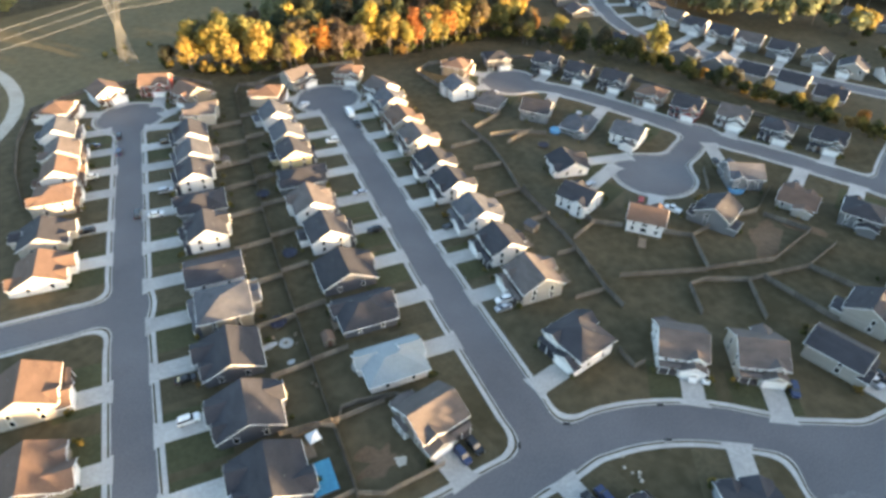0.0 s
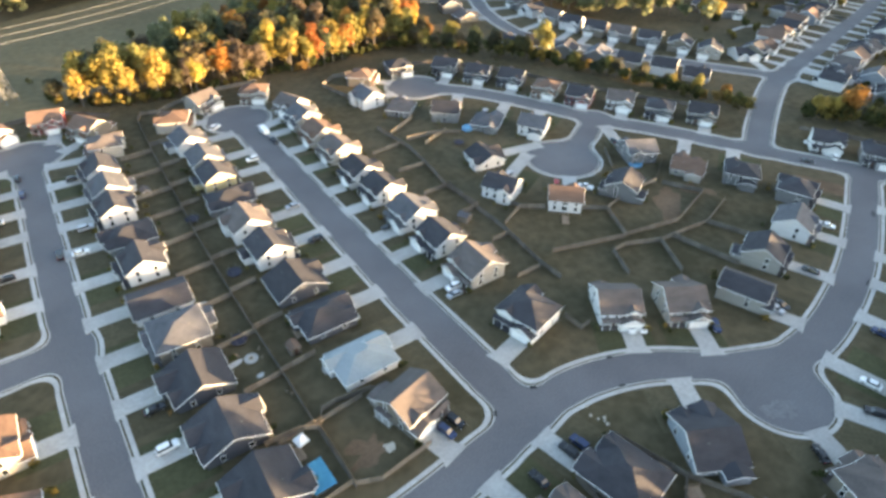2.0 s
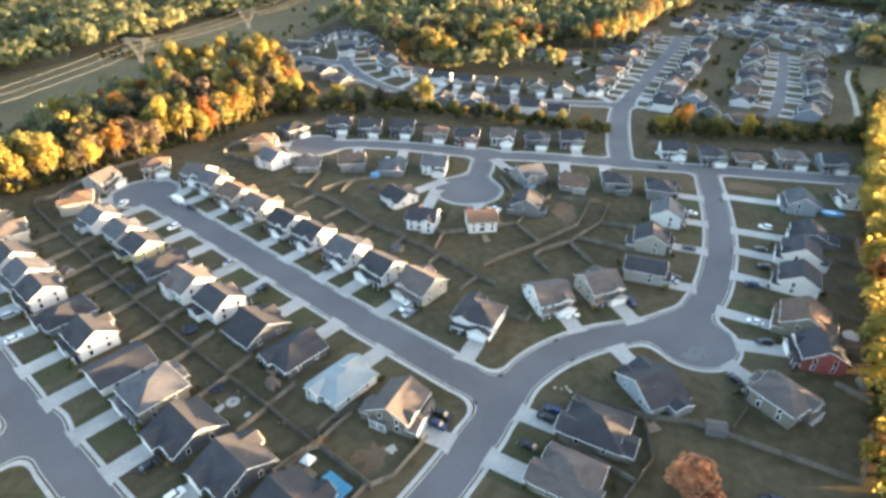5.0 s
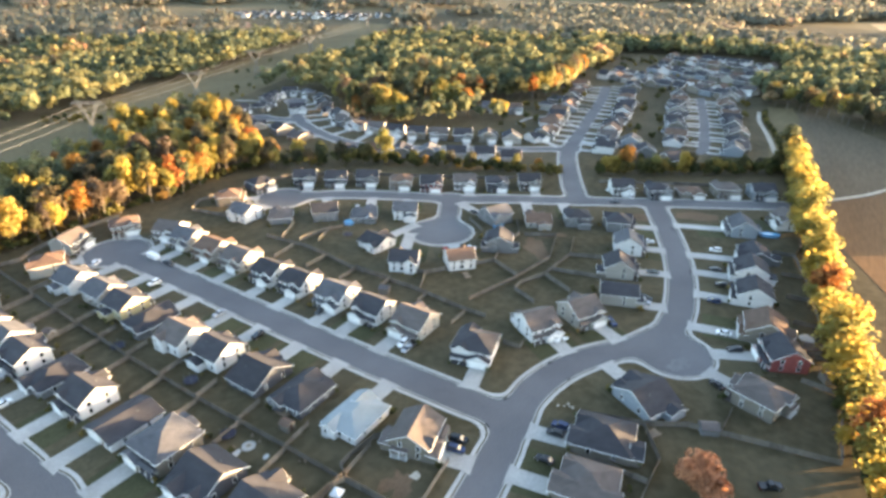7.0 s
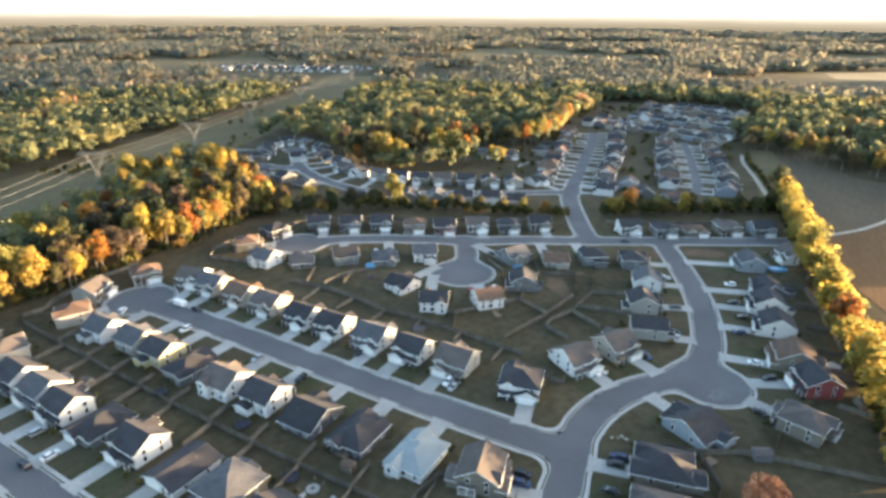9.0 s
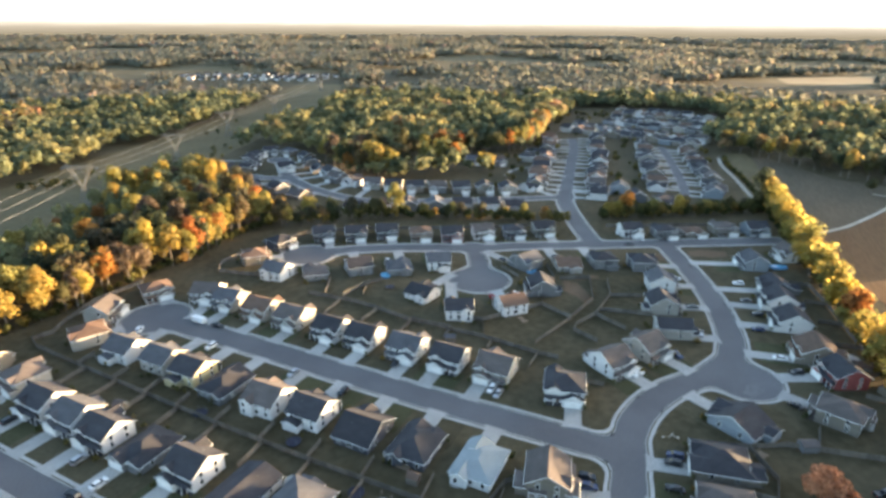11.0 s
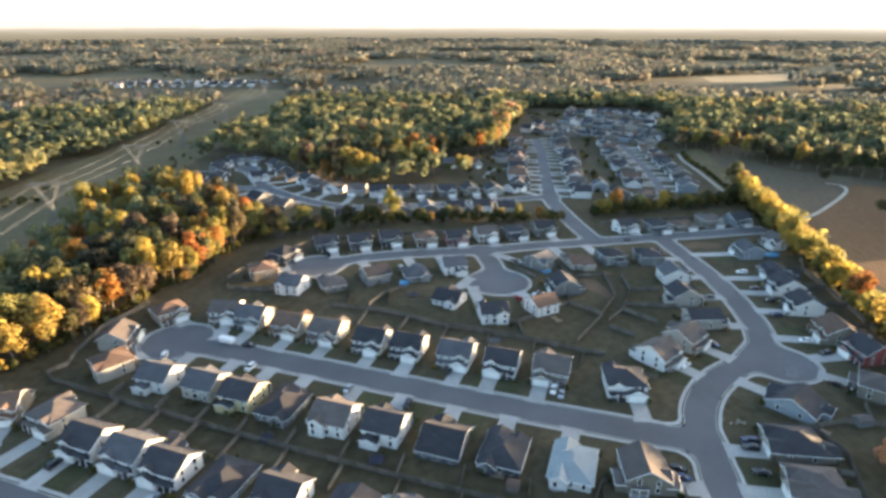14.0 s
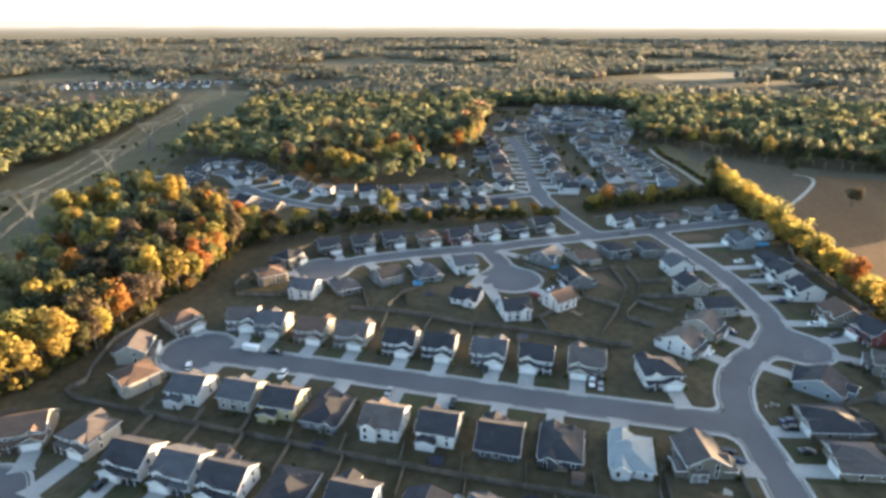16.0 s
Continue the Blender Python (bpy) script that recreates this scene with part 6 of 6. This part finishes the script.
# turn: the bearing of the open side, less a quarter turn
rear_porch(4.9, 122.0, 87, tile="slate")
rear_porch(25.6, 68.6, -168 + 90, 4.4, 3.4)
rear_porch(25.0, 115.8, -92, 3.4, 2.6, tile="charcoal")
rear_porch(81.2, 163.5, 88, 3.6, 2.8, tile="charcoal")
rear_porch(81.4, 132.0, 88, 4.0, 2.8, tile="slate")
rear_porch(91.6, -11.6, -20, 4.0, 3.0, tile="grey")


def garden_chair(x, y, turn):
    ob = tagged(new("garden_chair"), "small weathered wooden garden chair on the grass", "chair", "garden seats")
    ob.matrix_basis = pose(x, y, 0, 0, 0, turn)
    s = Shape()
    s.box(-0.27, 0.27, -0.27, 0.27, 0.40, 0.46)
    part_of("seat", s.mesh("chair_seat", M["deck"]), ob)
    s = Shape()
    s.add([(-0.27, 0.24, 0.46), (0.27, 0.24, 0.46), (0.27, 0.38, 0.98), (-0.27, 0.38, 0.98), (-0.27, 0.29, 0.46), (0.27, 0.29, 0.46), (0.27, 0.43, 0.98), (-0.27, 0.43, 0.98)],
          [(0, 1, 2, 3), (7, 6, 5, 4), (4, 5, 1, 0), (5, 6, 2, 1), (6, 7, 3, 2), (7, 4, 0, 3)])
    part_of("backrest", s.mesh("chair_back", M["deck"]), ob)
    for sx in (-0.24, 0.24):
        for sy in (-0.24, 0.24):
            q = Shape()
            q.beam((sx, sy, 0), (sx, sy, 0.42), 0.025, n=5)
            part_of("leg", q.mesh("chair_leg", M["steel"]), ob)
    return ob


SEAT = garden_chair(3.6, 138.6, 20)
for x, y, a in ((4.4, 137.4, 140), (5.2, 139.0, -70), (6.0, 104.6, 30), (10.6, 101.0, -120), (10.9, 103.8, -60), (11.0, 87.9, 100), (11.6, 86.6, 10), (3.2, 70.6, 80), (5.6, 72.4, -20), (27.8, 60.2, 0), (29.2, 59.6, 90)):
    copy_thing(SEAT, pose(x, y, 0, 0, 0, a))


def trailer(x, y, heading):
    ob = tagged(new("trailer"), "white enclosed box trailer parked at the kerb", "trailer", "parked cars")
    ob.matrix_basis = pose(x, y, 0.03, 0, 0, heading)
    s = Shape()
    loft(s, [ring_xy(-3.0, 2.7, 1.08, 0.5, 0.1), ring_xy(-3.0, 2.9, 1.12, 1.2, 0.12), ring_xy(-3.0, 2.8, 1.12, 2.35, 0.12), ring_xy(-2.9, 2.6, 1.02, 2.5, 0.12)])
    part_of("body", s.mesh("trailer_body", PAINTS["white"]), ob)
    s = Shape()
    s.beam((2.6, 0.5, 0.5), (4.1, 0, 0.5), 0.06, n=5)
    s.beam((2.6, -0.5, 0.5), (4.1, 0, 0.5), 0.06, n=5)
    part_of("drawbar", s.mesh("drawbar", M["steel"]), ob)
    s = Shape()
    s.box(-3.04, -3.0, -0.98, 0.98, 0.6, 2.3)
    part_of("rear_door", s.mesh("trailer_door", PAINTS["silver"]), ob)
    for ax in (-0.7, 0.2):
        for sy in (-1, 1):
            w_ = part_of("wheel", TYRE, ob, Matrix.Translation((ax, sy * 1.1, 0.34)))
            part_of("rim", RIM, w_)
    return ob


trailer(60.0, 211.6, -92)

# ---- power line ----
def lattice(s, a0, a1, b0, b1, n, r_):
    for k in range(n):
        t0, t1 = k / n, (k + 1) / n
        p0, p1 = a0.lerp(a1, t0), a0.lerp(a1, t1)
        q0, q1 = b0.lerp(b1, t0), b0.lerp(b1, t1)
        s.beam(p0, q1, r_, n=4)
        s.beam(q0, p1, r_, n=4)
        s.beam(p1, q1, r_, n=4)


LINE_DIR = Vector((0.903, 0.43, 0))
LINE_OUT = Vector((-0.43, 0.903, 0))
PYLONS = [(-17, 302, 1.25), (140, 380, 1.15), (257, 430, 1.0), (371, 482, 1.0), (504, 531, 1.0), (760, 640, 1.0)]
PHASES = (-10.5, 0.0, 10.5)


def pylon_parts():
    """Legs, braces, forked head, crossarm and insulators of one tower, 25 m high."""
    around = ((1, 1), (-1, 1), (-1, -1), (1, -1))
    feet = [Vector((sx * 3.0, sy * 3.0, 0)) for sx, sy in around]
    waist = [Vector((sx * 0.8, sy * 0.8, 14)) for sx, sy in around]
    out = []
    for k in range(4):
        s = Shape()
        s.beam(feet[k], waist[k], 0.12, n=5)
        out.append(("leg", s.mesh("pylon_leg", M["steel"])))
        s = Shape()
        lattice(s, feet[k], waist[k], feet[(k + 1) % 4], waist[(k + 1) % 4], 6, 0.05)
        out.append(("brace", s.mesh("pylon_brace", M["steel"])))
    for sy in (-1, 1):
        s = Shape()
        for sx in (-0.7, 0.7):
            s.beam((sx, sy * 0.2, 14), (sx, sy * 5.2, 23.2), 0.11, n=5)
            s.beam((sx, sy * 0.9, 14), (sx, sy * 6.8, 23.2), 0.11, n=5)
        for sx in (-0.7, 0.7):
            lattice(s, Vector((sx, sy * 0.2, 14)), Vector((sx, sy * 5.2, 23.2)), Vector((sx, sy * 0.9, 14)), Vector((sx, sy * 6.8, 23.2)), 6, 0.05)
        s.beam((0, sy * 6.4, 24.4), (0, sy * 7.6, 27.2), 0.1, 0.04, 5)
        out.append(("fork", s.mesh("pylon_fork", M["steel"])))
    s = Shape()
    for sx in (-0.7, 0.7):
        s.beam((sx, -11, 23.2), (sx, 11, 23.2), 0.11, n=5)
        s.beam((sx, -9, 24.5), (sx, 9, 24.5), 0.09, n=5)
        lattice(s, Vector((sx, -10.5, 23.2)), Vector((sx, 10.5, 23.2)), Vector((sx, -9, 24.5)), Vector((sx, 9, 24.5)), 12, 0.05)
    out.append(("crossarm", s.mesh("pylon_crossarm", M["steel"])))
    for y in PHASES:
        s = Shape()
        for q in range(7):
            s.beam((0, y, 23.2 - q * 0.3), (0, y, 23.0 - q * 0.3), 0.15, 0.06, 8)
        out.append(("insulator", s.mesh("insulator", M["glass"])))
    return out


TOWER = pylon_parts()
for x, y, k_ in PYLONS:
    ob = tagged(new("pylon"), "grey lattice steel power pylon with a forked head and wide crossarm", "pylon", "power line")
    ob.matrix_basis = pose(x, y, 0, 0, 0, math.degrees(math.atan2(LINE_DIR.y, LINE_DIR.x))) @ Matrix.Diagonal((1, 1, k_, 1))
    for nm, me in TOWER:
        part_of(nm, me, ob)
spans = [(-290, 171, 1.2)] + PYLONS
for (xa, ya, ka), (xb, yb, kb) in zip(spans[:-1], spans[1:]):
    sag = 7.5 * ((xb - xa) ** 2 + (yb - ya) ** 2) / 300 ** 2
    for y in PHASES:
        for near_ in (-0.5, 0.5):
            a = Vector((xa, ya, 21.1 * ka)) + LINE_OUT * (y + near_)
            b_ = Vector((xb, yb, 21.1 * kb)) + LINE_OUT * (y + near_)
            s = Shape()
            s.tube([a.lerp(b_, k / 20) - Vector((0, 0, sag * 4 * (k / 20) * (1 - k / 20))) for k in range(21)], 0.036)
            tagged(new("power_cable", s.mesh("power_cable", M["wire"])), "sagging bright metal power cable between pylons", "cable", "power line")
